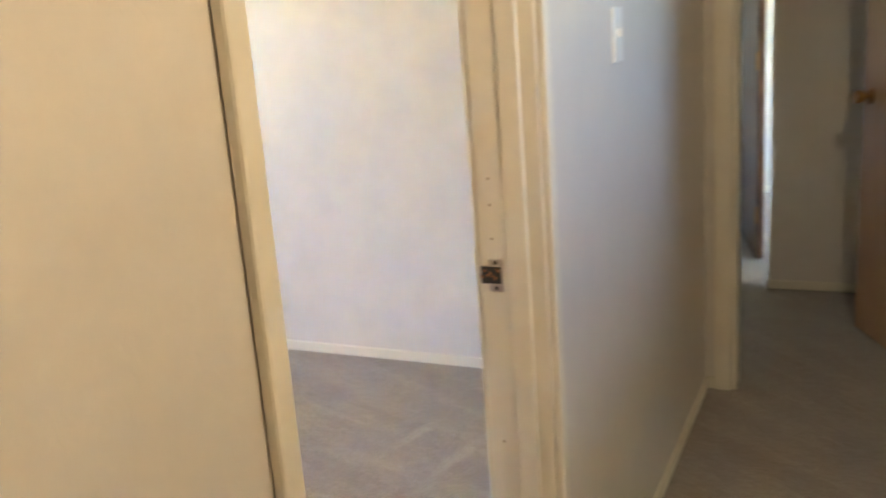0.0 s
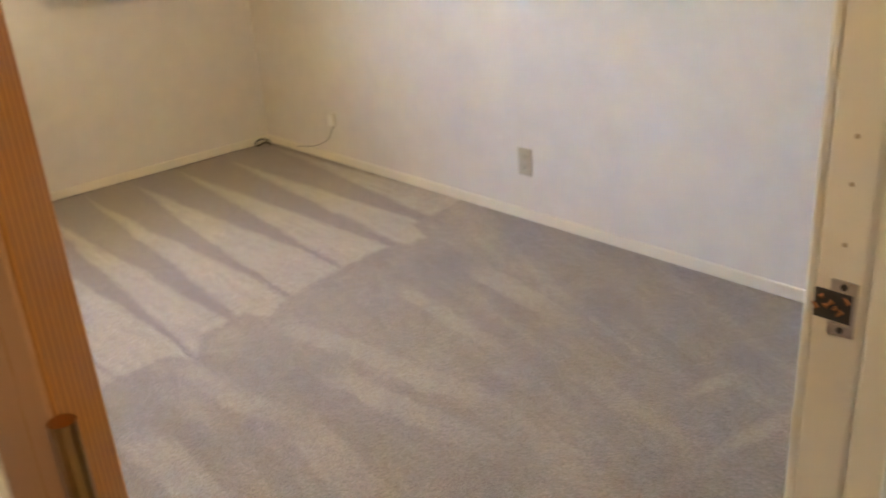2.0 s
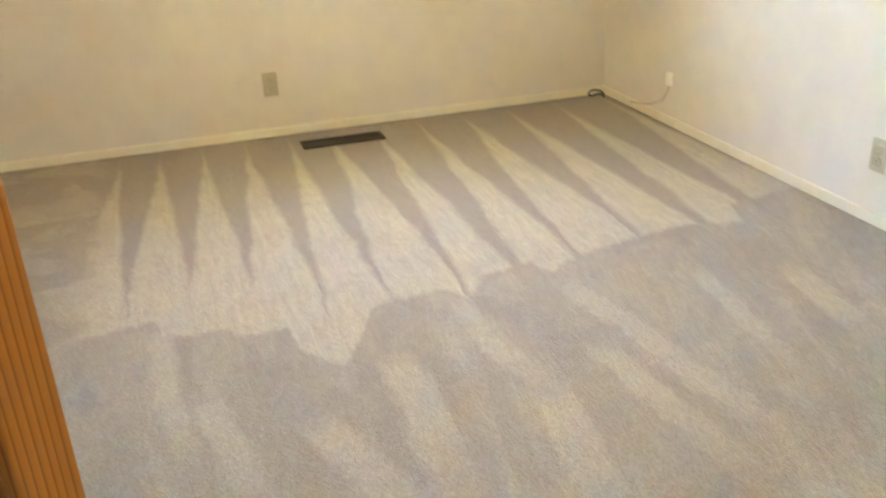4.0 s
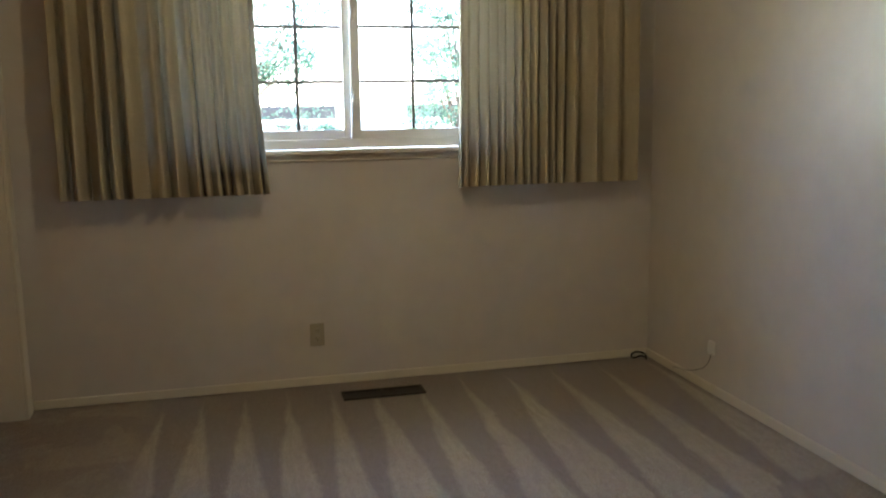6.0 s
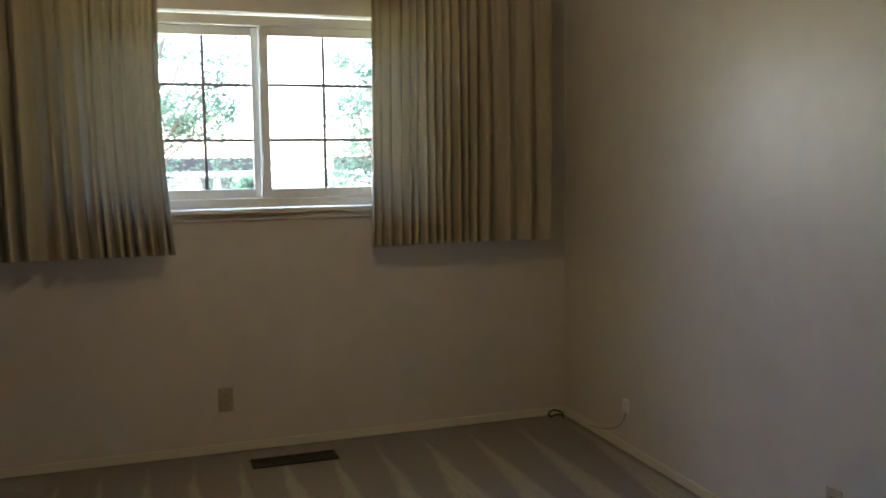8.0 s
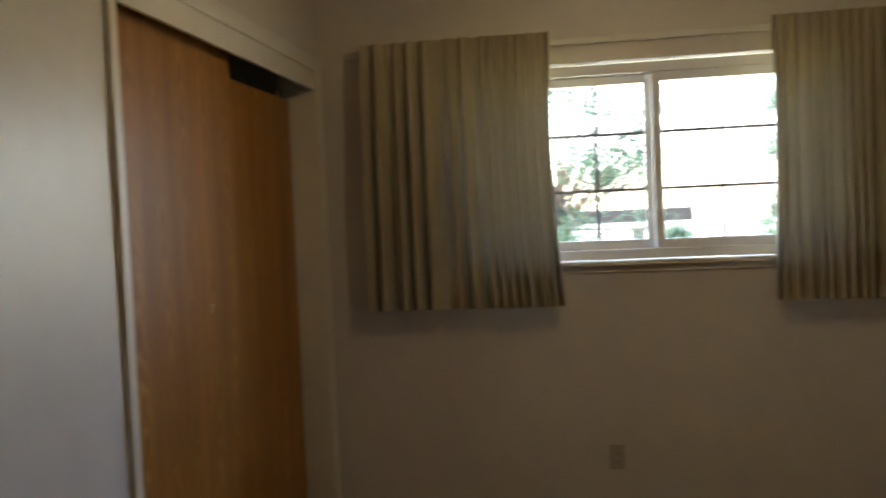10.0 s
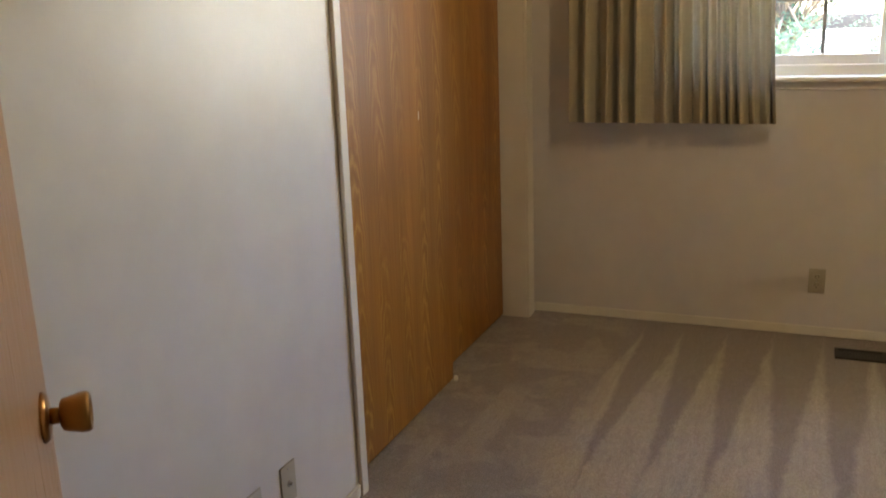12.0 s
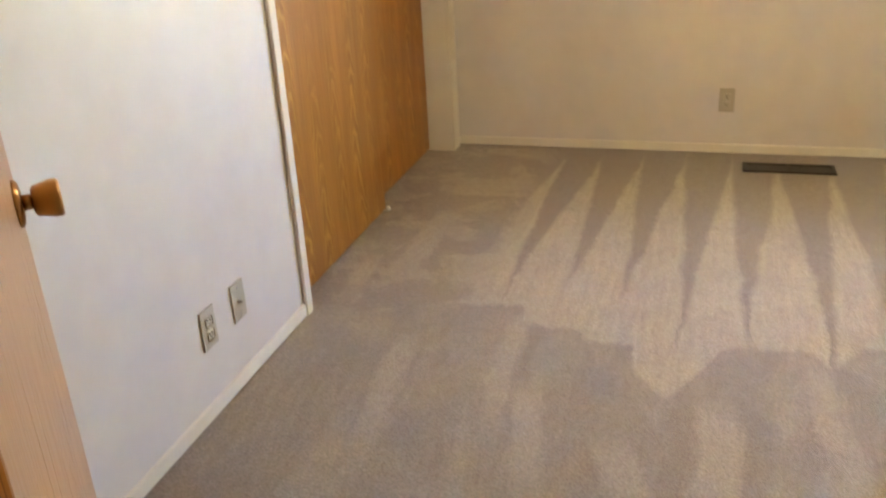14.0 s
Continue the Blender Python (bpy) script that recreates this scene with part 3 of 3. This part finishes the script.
def window_unit():
    t = thing("window_1", "white vinyl sliding window with grey grille bars", "window", ((WX0 + WX1) / 2, GY, WZ0), kind="structure")
    ox, oz = (WX0 + WX1) / 2, WZ0
    f = 0.045

    def bar(name, x0, x1, y0, y1, z0, z1, mat=VINYL, bevel=0.003, parent=t, label=""):
        bm = bmesh.new()
        box(bm, x0 - ox, x1 - ox, y0, y1, z0 - oz, z1 - oz, bevel)
        return part(name, bm, mat, parent, label)

    z0, z1 = WZ0 + 0.006, WZ1 - 0.012
    bar("window_frame", WX0 + 0.002, WX1 - 0.002, -0.045, 0.05, z0, z0 + f)
    bar("window_frame", WX0 + 0.002, WX1 - 0.002, -0.045, 0.05, z1 - f, z1)
    bar("window_frame", WX0 + 0.002, WX0 + f, -0.044, 0.049, z0 + f, z1 - f)
    bar("window_frame", WX1 - f, WX1 - 0.002, -0.044, 0.049, z0 + f, z1 - f)
    mid = -1.562
    for a, b, y, w, ups in ((WX0 + f, mid + 0.004, 0.018, 0.042, (-1.820, -2.082)), (mid - 0.004, WX1 - f, -0.018, 0.042, (-1.261, -0.995))):
        s = bar("sash", a, a + w, y - 0.014, y + 0.014, z0 + f, z1 - f)
        bar("stile", b - w, b, y - 0.014, y + 0.014, z0 + f, z1 - f, parent=s)
        bar("rail", a + w, b - w, y - 0.013, y + 0.013, z0 + f, z0 + f + w, parent=s)
        bar("rail", a + w, b - w, y - 0.013, y + 0.013, z1 - f - w, z1 - f, parent=s)
        p = bar("pane", a + w - 0.004, b - w + 0.004, y - 0.002, y + 0.002, z0 + f + w - 0.004, z1 - f - w + 0.004, GLASS, 0.0, s)
        p.visible_shadow = False
        n = 3
        for k in range(1, n):
            xm = ups[k - 1]
            bar("grille_bar", xm - 0.008, xm + 0.008, y + 0.004, y + 0.009, z0 + f + w, z1 - f - w, GRILLE, 0.001, s)
            zm = (1.477, 1.735)[k - 1]
            bar("grille_bar", a + w, b - w, y + 0.0095, y + 0.0145, zm - 0.008, zm + 0.008, GRILLE, 0.001, s)
    for z in (1.395, 1.79):
        l = bar("latch", mid - 0.006, mid + 0.012, -0.048, -0.032, z - 0.03, z + 0.03, VINYL, 0.004)
        bar("lever", mid - 0.002, mid + 0.007, -0.062, -0.048, z - 0.012, z + 0.022, VINYL, 0.003, l)
    return t


GRILLE = material("grey_grille", (0.16, 0.18, 0.2), 0.4)
window_unit()
trim("window_sill", [(WX0 - 0.03, WX1 + 0.03, -0.045, 0.028, WZ0 - 0.016, WZ0 + 0.004)], None, "cream painted wooden window sill", 0.004)
trim("trim_window_apron", [(WX0 - 0.02, WX1 + 0.02, -0.012, -0.001, WZ0 - 0.050, WZ0 - 0.0165)], None, "cream painted apron under the sill", 0.003)
trim("trim_window_return", [(WX0 - 0.001, WX0 + 0.0015, 0.001, 0.03, WZ0 + 0.005, WZ1), (WX1 - 0.0015, WX1 + 0.001, 0.001, 0.03, WZ0 + 0.005, WZ1)], None, "cream plaster window return", 0)


def curtain(x0, x1, z0, z1, seed, lead):
    """A short lined drape with pinched pleats; lead +1 where the free edge is at x1."""
    rnd = random.Random(seed)
    t = thing("curtain", "short beige pleated curtain drawn half open over the window", "curtain", ((x0 + x1) / 2, -0.12, z0), "pair of curtains")
    cx = (x0 + x1) / 2
    folds, pos = [], 0.0
    while pos < 1.0:
        w = rnd.uniform(0.07, 0.14) if (pos < 0.6) == (lead > 0) else rnd.uniform(0.042, 0.06)
        folds.append((pos, w, rnd.uniform(0.6, 1.3), rnd.uniform(-0.25, 0.25)))
        pos += w
    total = pos
    nx, nz = len(folds) * 14, 26

    def surface(u, v, off=0.0):
        s = u * total
        for p, w, a, k in folds:
            if s <= p + w or p + w >= total - 1e-6:
                break
        ph = (s - p) / w
        amp = (0.015 + (0.037 if w > 0.065 else 0.034) * (1 - v) ** 0.6) * a
        wave = math.cos(2 * math.pi * (ph + 0.08 * math.sin(2 * math.pi * ph)))
        y = -amp * wave - 0.004 * math.sin(9 * s + 3 * v) + 0.005 * math.sin(4 * math.pi * ph + 20 * k + 2 * v)
        x = x0 + (x1 - x0) * u + k * 0.03 * (1 - v) * math.sin(math.pi * min(1, s / total)) + 0.006 * math.sin(2 * math.pi * ph)
        if lead > 0:
            x += 0.028 * (1 - v) * u - 0.02 * math.sin(math.pi * v) * u * u
        else:
            x -= 0.012 * (1 - v) * (1 - u)
        z = z0 + (z1 - z0) * v + 0.006 * wave * (1 - v) * a
        return Vector((x - cx, y + off, z - z0))

    def sheet(name, v0, v1, rows, off, label=""):
        bm = bmesh.new()
        g = [[bm.verts.new(surface(i / nx, v0 + (v1 - v0) * j / rows, off)) for i in range(nx + 1)] for j in range(rows + 1)]
        for j in range(rows):
            for i in range(nx):
                bm.faces.new((g[j][i], g[j][i + 1], g[j + 1][i + 1], g[j + 1][i]))
        ob = part(name, bm, CLOTH if name == "drape" else CLOTH_DOUBLE, t, label, True)
        return ob

    sheet("drape", 0.085, 0.915, nz, 0.0)
    sheet("hem", 0.0, 0.085, 4, 0.0, "doubled hem of the curtain")
    sheet("heading", 0.915, 1.0, 4, 0.0, "stiff pleated heading")
    # the outer end turns back to the wall
    side = 0.0 if lead > 0 else 1.0
    bm = bmesh.new()
    g = []
    for j in range(13):
        a = surface(side, j / 12)
        g.append([bm.verts.new(Vector((a.x + (0.004 * math.sin(5 * q + j) - 0.012 * q) * lead, a.y + (0.117 - a.y) * q, a.z))) for q in (0, 0.25, 0.5, 0.75, 1.0)])
    for j in range(12):
        for k in range(4):
            bm.faces.new((g[j][k], g[j][k + 1], g[j + 1][k + 1], g[j + 1][k]))
    part("return", bm, CLOTH, t, "", True)
    return t


curtain(-2.868, -2.010, 0.968, 2.185, 3, 1)
curtain(-1.075, -0.155, 0.968, 2.185, 8, -1)

t = thing("curtain_rod", "cream metal traverse curtain rod above the window", "curtain rod", (-1.53, -0.028, 2.152))
bm = bmesh.new()
box(bm, -1.43, 1.43, -0.008, 0.008, -0.014, 0.014, 0.003)
part("rail", bm, FASCIA, t)
for x in (-1.42, 0.0, 1.42):
    bm = bmesh.new()
    box(bm, x - 0.012, x + 0.012, 0.008, 0.0275, -0.012, 0.012, 0.002)
    part("bracket", bm, FASCIA, t)


# ---- wall plates, register, cable ----
def outlet(place, normal_deg, label, kind, mat):
    """Wall plate in the local xz plane that faces local -y."""
    t = thing("wall_outlet" if kind == "duplex" else "wall_plate", label, "outlet" if kind == "duplex" else "wall plate", place)
    t.rotation_euler = (0, 0, radians(normal_deg))
    bm = bmesh.new()
    box(bm, -0.035, 0.035, -0.006, -0.0003, -0.057, 0.057, 0.0025)
    part("plate", bm, mat, t)
    if kind == "duplex":
        for dz in (-0.0195, 0.0195):
            bm = bmesh.new()
            box(bm, -0.0165, 0.0165, -0.0078, -0.0055, dz - 0.0135, dz + 0.0135, 0.004)
            r = part("receptacle", bm, mat, t)
            for dx in (-0.0065, 0.0065):
                bm = bmesh.new()
                box(bm, dx - 0.0011, dx + 0.0011, -0.0082, -0.0077, dz - 0.001, dz + 0.008)
                part("slot", bm, SLOT, r)
            bm = tube(bmesh.new(), (0, -0.0082, dz - 0.0075), (0, -0.0077, dz - 0.0075), 0.0024, None, 10)
            part("ground_hole", bm, SLOT, r)
        bm = tube(bmesh.new(), (0, -0.0072, 0), (0, -0.0058, 0), 0.003, None, 10)
        part("screw", bm, STEEL, t)
    elif kind == "coax":
        bm = tube(bmesh.new(), (0, -0.017, 0), (0, -0.006, 0), 0.0046, None, 12)
        part("connector", bm, STEEL, t, "threaded steel cable connector")
        bm = lathe(bmesh.new(), [(0.009, 0), (0.009, 0.003)], Matrix.Translation((0, -0.006, 0)) @ Matrix.Rotation(radians(90), 4, "X"), 6)
        part("nut", bm, STEEL, t)
        for dz in (-0.042, 0.042):
            bm = tube(bmesh.new(), (0, -0.0072, dz), (0, -0.0058, dz), 0.003, None, 10)
            part("screw", bm, STEEL, t)
    elif kind == "switch":
        bm = bmesh.new()
        box(bm, -0.005, 0.005, -0.014, -0.005, -0.004, 0.012, 0.001)
        part("toggle", bm, mat, t)
    return t


outlet((-1.778, 0, 0.257), 0, "almond duplex outlet on the window wall", "duplex", PLATE)
outlet((0, -1.959, 0.243), -90, "almond duplex outlet on the painted wall", "duplex", PLATE)
outlet((XL, -2.481, 0.250), 90, "almond duplex outlet above the baseboard", "duplex", PLATE)
outlet((XL, -2.320, 0.250), 90, "almond cable plate with a steel connector", "coax", PLATE)
outlet((-1.12, YH, 1.27), 0, "cream light switch on the hall wall", "switch", WHITE_PLATE)

jack = t = thing("phone_jack", "small white jack with a loose cord near the corner", "phone jack", (0, -0.657, 0.222))
bm = bmesh.new()
box(bm, -0.022, -0.0004, -0.022, 0.022, -0.032, 0.032, 0.008)
part("cover", bm, WHITE_PLATE, t)


def cord(name, pts, r, mat, label, category):
    cu = bpy.data.curves.new(name, "CURVE")
    cu.dimensions, cu.bevel_depth, cu.bevel_resolution = "3D", r, 2
    s = cu.splines.new("BEZIER")
    s.bezier_points.add(len(pts) - 1)
    for p, q in zip(s.bezier_points, pts):
        p.co = q
        p.handle_left_type = p.handle_right_type = "AUTO"
    cu.materials.append(mat)
    return tagged(new(name, cu), label, category)


cd = cord("cord", [(-0.012, -0.004, -0.03), (-0.018, 0.02, -0.085), (-0.02, 0.10, -0.135), (-0.03, 0.20, -0.165), (-0.022, 0.29, -0.18), (-0.024, 0.33, -0.19)], 0.0017, CORD, "thin dark cord hanging from the wall jack", "")
cd.parent = jack
cord("loose_cable", [(-0.03, -0.04, 0.006), (-0.07, -0.06, 0.02), (-0.11, -0.05, 0.012), (-0.09, -0.025, 0.03), (-0.04, -0.05, 0.025), (-0.05, -0.09, 0.008)], 0.005, SLOT, "small coil of dark cable on the carpet in the corner", "cable")


def floor_register(x0, x1, y0, y1):
    cx, cy = (x0 + x1) / 2, (y0 + y1) / 2
    t = thing("floor_register", "brown metal floor register set in the carpet", "floor vent", (cx, cy, 0.0))
    w, d = (x1 - x0) / 2, (y1 - y0) / 2
    bm = bmesh.new()
    for b in ((-w, w, -d, -d + 0.014), (-w, w, d - 0.014, d), (-w, -w + 0.016, -d + 0.014, d - 0.014), (w - 0.016, w, -d + 0.014, d - 0.014), (-0.012, 0.012, -d + 0.014, d - 0.014)):
        box(bm, *b, 0.002, 0.009, 0.0015)
    part("frame", bm, REGISTER, t)
    bm = bmesh.new()
    box(bm, -w + 0.01, w - 0.01, -d + 0.01, d - 0.01, 0.0008, 0.0025)
    part("duct_opening", bm, SLOT, t, "dark duct opening")
    n = 14
    for s in (-1, 1):
        for k in range(n):
            x = s * (0.018 + (w - 0.040) * (k + 0.5) / n)
            bm = bmesh.new()
            box(bm, x - 0.0018, x + 0.0018, -d + 0.014, d - 0.014, 0.0028, 0.0075)
            part("slat", bm, REGISTER, t)


floor_register(-1.692, -1.298, -0.282, -0.162)

# ---- hall lamp, hall and room beyond ----
def ceiling_light(x, y, label):
    t = thing("ceiling_light", label, "ceiling light", (x, y, CEIL_Z))
    bm = lathe(bmesh.new(), [(0.12, 0.0), (0.12, -0.018), (0.07, -0.024), (0.022, -0.03), (0.022, -0.07)], Matrix.Identity(4))
    part("base", bm, BRASS, t, "", True)


ceiling_light(-2.46, -4.90, "brass ceiling light holder in the hall")
ceiling_light(-1.66, -1.65, "brass ceiling light holder in the bedroom")

door_leaf("door_2", "open dark brown wooden door in the far room", (1.80, -4.02, 0), 14, 0.76, 2.02, DARKWOOD, DARKWOOD, False)
door_leaf("door_3", "open brown wooden door at the end of the hall", (0.137, -4.80, 0), 24, 0.72, 2.02, BIRCH, EDGE, True)

# ---- outside ----
GRASS = material("lawn", (0.10, 0.14, 0.05), 0.9)
_g = Nodes(GRASS)
_v = _g.coords()
_g.colour(_g.mix(_g.ramp(_g.noise(_v, 0.5, 4), (0.35, 0.0), (0.65, 1.0)), (0.20, 0.22, 0.09), (0.42, 0.38, 0.24)))
PAVE = paint("pale_concrete", (0.55, 0.53, 0.49), 0.8, 0.5, 25)
FENCE = wood("weathered_fence", (0.06, 0.055, 0.052), (0.03, 0.027, 0.025), "x", 0.85)
LEAF = material("leaf", (0.05, 0.09, 0.04), 0.9)
LEAF.node_tree.nodes["Principled BSDF"].inputs["Specular IOR Level"].default_value = 0.1
_l = Nodes(LEAF)
_i = _l.add("ShaderNodeNewGeometry")
_l.colour(_l.mix(_i.outputs["Random Per Island"], (0.05, 0.09, 0.075), (0.10, 0.14, 0.12)))
_t = _l.add("ShaderNodeBsdfTranslucent")
_l.put(_t.inputs[0], (0.12, 0.20, 0.14))
_m = _l.add("ShaderNodeMixShader")
_m.inputs[0].default_value = 0.4
_l.link(_l.b.outputs[0], _m.inputs[1])
_l.link(_t.outputs[0], _m.inputs[2])
_l.link(_m.outputs[0], _l.t.nodes["Material Output"].inputs[0])
BARK = paint("bark", (0.12, 0.09, 0.07), 0.9, 1.0, 30)
SIDING = paint("pale_siding", (0.70, 0.69, 0.66), 0.7, 0.3, 15)
ROOF = paint("roof_shingle", (0.34, 0.32, 0.30), 0.9, 0.6, 12)

bm = bmesh.new()
box(bm, -400, 400, -400, 400, -0.62, -0.42)
tagged(finish("ground", bm, GRASS), "dry lawn around the house", "ground", kind="structure")
bm = bmesh.new()
box(bm, -60, 60, 22.5, 33.0, -0.419, -0.405)
tagged(finish("road", bm, PAVE), "sunlit pale street beyond the garden", "road", kind="structure")


def leaves(bm, rnd, centre, radius, count, size):
    for _ in range(count):
        d = Vector((rnd.gauss(0, 1), rnd.gauss(0, 1), rnd.gauss(0, 1)))
        d.normalize()
        p = Vector(centre) + Vector((d.x * radius[0], d.y * radius[1], d.z * radius[2])) * rnd.uniform(0.35, 1.0)
        a = Vector((rnd.gauss(0, 1), rnd.gauss(0, 1), rnd.gauss(0, 1))).normalized() * size * rnd.uniform(0.6, 1.3)
        b = a.cross(Vector((rnd.gauss(0, 1), rnd.gauss(0, 1), rnd.gauss(0, 1)))).normalized() * size * 0.35
        bm.faces.new([bm.verts.new(p + q) for q in (-a, b, a, -b)])


def tree(place, height, spread, seed, clumps, per, label, size=0.07):
    rnd = random.Random(seed)
    t = thing("tree", label, "tree", place)
    bm = bmesh.new()
    tube(bm, (0, 0, 0), (0.1, 0, height * 0.45), 0.16, 0.10, 10)
    tips = []
    for k in range(clumps):
        a = rnd.uniform(0, 2 * math.pi)
        r = spread * math.sqrt(rnd.uniform(0.03, 1))
        z = height * rnd.uniform(0.30, 1.0)
        tip = (r * math.cos(a), r * math.sin(a), z)
        tips.append(tip)
        base = (0.08, 0, height * rnd.uniform(0.22, 0.45))
        tube(bm, base, tip, 0.022, 0.005, 5)
    part("trunk", bm, BARK, t)
    bm = bmesh.new()
    for tip in tips:
        s = rnd.uniform(0.25, 0.6)
        leaves(bm, rnd, tip, (s, s, s * 0.7), per, size)
    part("crown", bm, LEAF, t, "loose crown of small green leaves")


def bush(place, r, seed, label, lift=0.0):
    rnd = random.Random(seed)
    t = thing("bush", label, "bush", place)
    bm = bmesh.new()
    for k in range(6):
        a = k * 1.05
        tube(bm, (0.05 * math.cos(a), 0.05 * math.sin(a), 0), (0.6 * r * math.cos(a), 0.6 * r * math.sin(a), r * 0.8 + lift), 0.02, 0.006, 5)
    part("stem", bm, BARK, t)
    bm = bmesh.new()
    for k in range(26):
        a, q = rnd.uniform(0, 6.28), rnd.uniform(0, 0.75)
        leaves(bm, rnd, (r * q * math.cos(a), r * q * math.sin(a), r * (0.35 + 0.45 * (1 - q * q)) * rnd.uniform(0.6, 1.1) + lift * rnd.choice((0.4, 0.8, 1.0, 1.0))), (r * 0.33, r * 0.33, r * 0.28), 260, 0.045)
    part("foliage", bm, LEAF, t)


tree((-2.3, 9.0, -0.42), 4.6, 1.5, 5, 70, 300, "leafy garden tree outside the window", 0.042)
tree((1.5, 9.3, -0.42), 4.4, 1.0, 9, 40, 270, "slender leafy tree beside the street", 0.042)
tree((-6.4, 10.5, -0.42), 5.0, 2.2, 12, 60, 200, "broad leafy tree beside the street", 0.042)
bush((0.12, 15.6, -0.42), 0.5, 3, "round clipped green bush outside the window", 0.88)
bush((-1.0, 21.0, -0.42), 0.6, 4, "dark green shrub near the street")
bush((-4.0, 20.0, -0.42), 0.7, 6, "dark green shrub near the street")


def fence(x0, x1, y, z0, h):
    t = thing("fence", "weathered grey wooden board fence beyond the lawn", "fence", (x0, y, z0))
    n = int((x1 - x0) / 0.15)
    for k in range(n):
        bm = bmesh.new()
        box(bm, k * 0.15 - 0.008, k * 0.15 + 0.158, -0.01 - 0.022 * (k % 2), 0.01 - 0.022 * (k % 2), 0.04, h + 0.02 * math.sin(k * 2.3))
        part("board", bm, FENCE, t)
    for z in (0.35, h - 0.3):
        bm = bmesh.new()
        box(bm, 0, n * 0.15, 0.0105, 0.05, z, z + 0.09)
        part("rail", bm, FENCE, t)
    for k in range(int((x1 - x0) / 2.4) + 1):
        bm = bmesh.new()
        box(bm, k * 2.4, k * 2.4 + 0.09, 0.051, 0.14, 0, h + 0.08)
        part("post", bm, FENCE, t)


fence(-12, 3.0, 36.0, -0.42, 1.75)
fence(6.3, 12.0, 36.0, -0.42, 1.75)
solid("garden_wall", [(-14, 14, 34.3, 34.5, -0.42, 0.76)], PAVE, "low pale garden wall along the street", "wall", 0.02)
cord("power_line", [(-30, 12, 5.2), (0, 12, 4.75), (30, 12, 5.2)], 0.012, SLOT, "overhead wire across the street", "wire")

# outer shell of the house added around the rooms, out of view
# the overhang is there to block direct sun at the window
solid("roof", [(-5.2, 6.6, -7.9, 0.75, CEIL_Z + 0.122, CEIL_Z + 0.26)], ROOF, "unseen low roof with an overhang added to keep sun off the window", "roof")
# added out of view: keeps slanting daylight off the right wall's window end
solid("wall_light_block", [(-4.8, -3.6, 0.145, 1.5, -0.42, 2.29)], SIDING, "unseen pale wall added beside the window to block slanting daylight", "wall")
solid("wall_outer", [(-4.9, -4.8, -7.4, 0.14, -0.42, CEIL_Z), (-4.8, -4.0, 0.0, 0.14, 0, CEIL_Z), (0.12, 3.96, -1.8, -1.7, -0.42, CEIL_Z), (3.86, 3.96, -7.4, -1.8, -0.42, CEIL_Z)], SIDING, "pale outer walls of the house", "wall")


def garbage_bin(x, y):
    t = thing("garbage_bin", "dark grey wheeled garbage bin by the street", "garbage bin", (x, y, -0.42), "bins by the street")
    bm = lathe(bmesh.new(), [(0.26, 0.06), (0.34, 0.95)], Matrix.Rotation(radians(45), 4, "Z"), 4)
    part("body", bm, SLOT, t)
    bm = bmesh.new()
    box(bm, -0.30, 0.30, -0.32, 0.30, 0.95, 1.03, 0.02)
    part("lid", bm, SLOT, t)
    for s in (-0.2, 0.2):
        part("wheel", tube(bmesh.new(), (s - 0.03, 0.22, 0.1), (s + 0.03, 0.22, 0.1), 0.1, None, 14), SLOT, t)


garbage_bin(0.30, 31.0)
garbage_bin(1.05, 31.3)
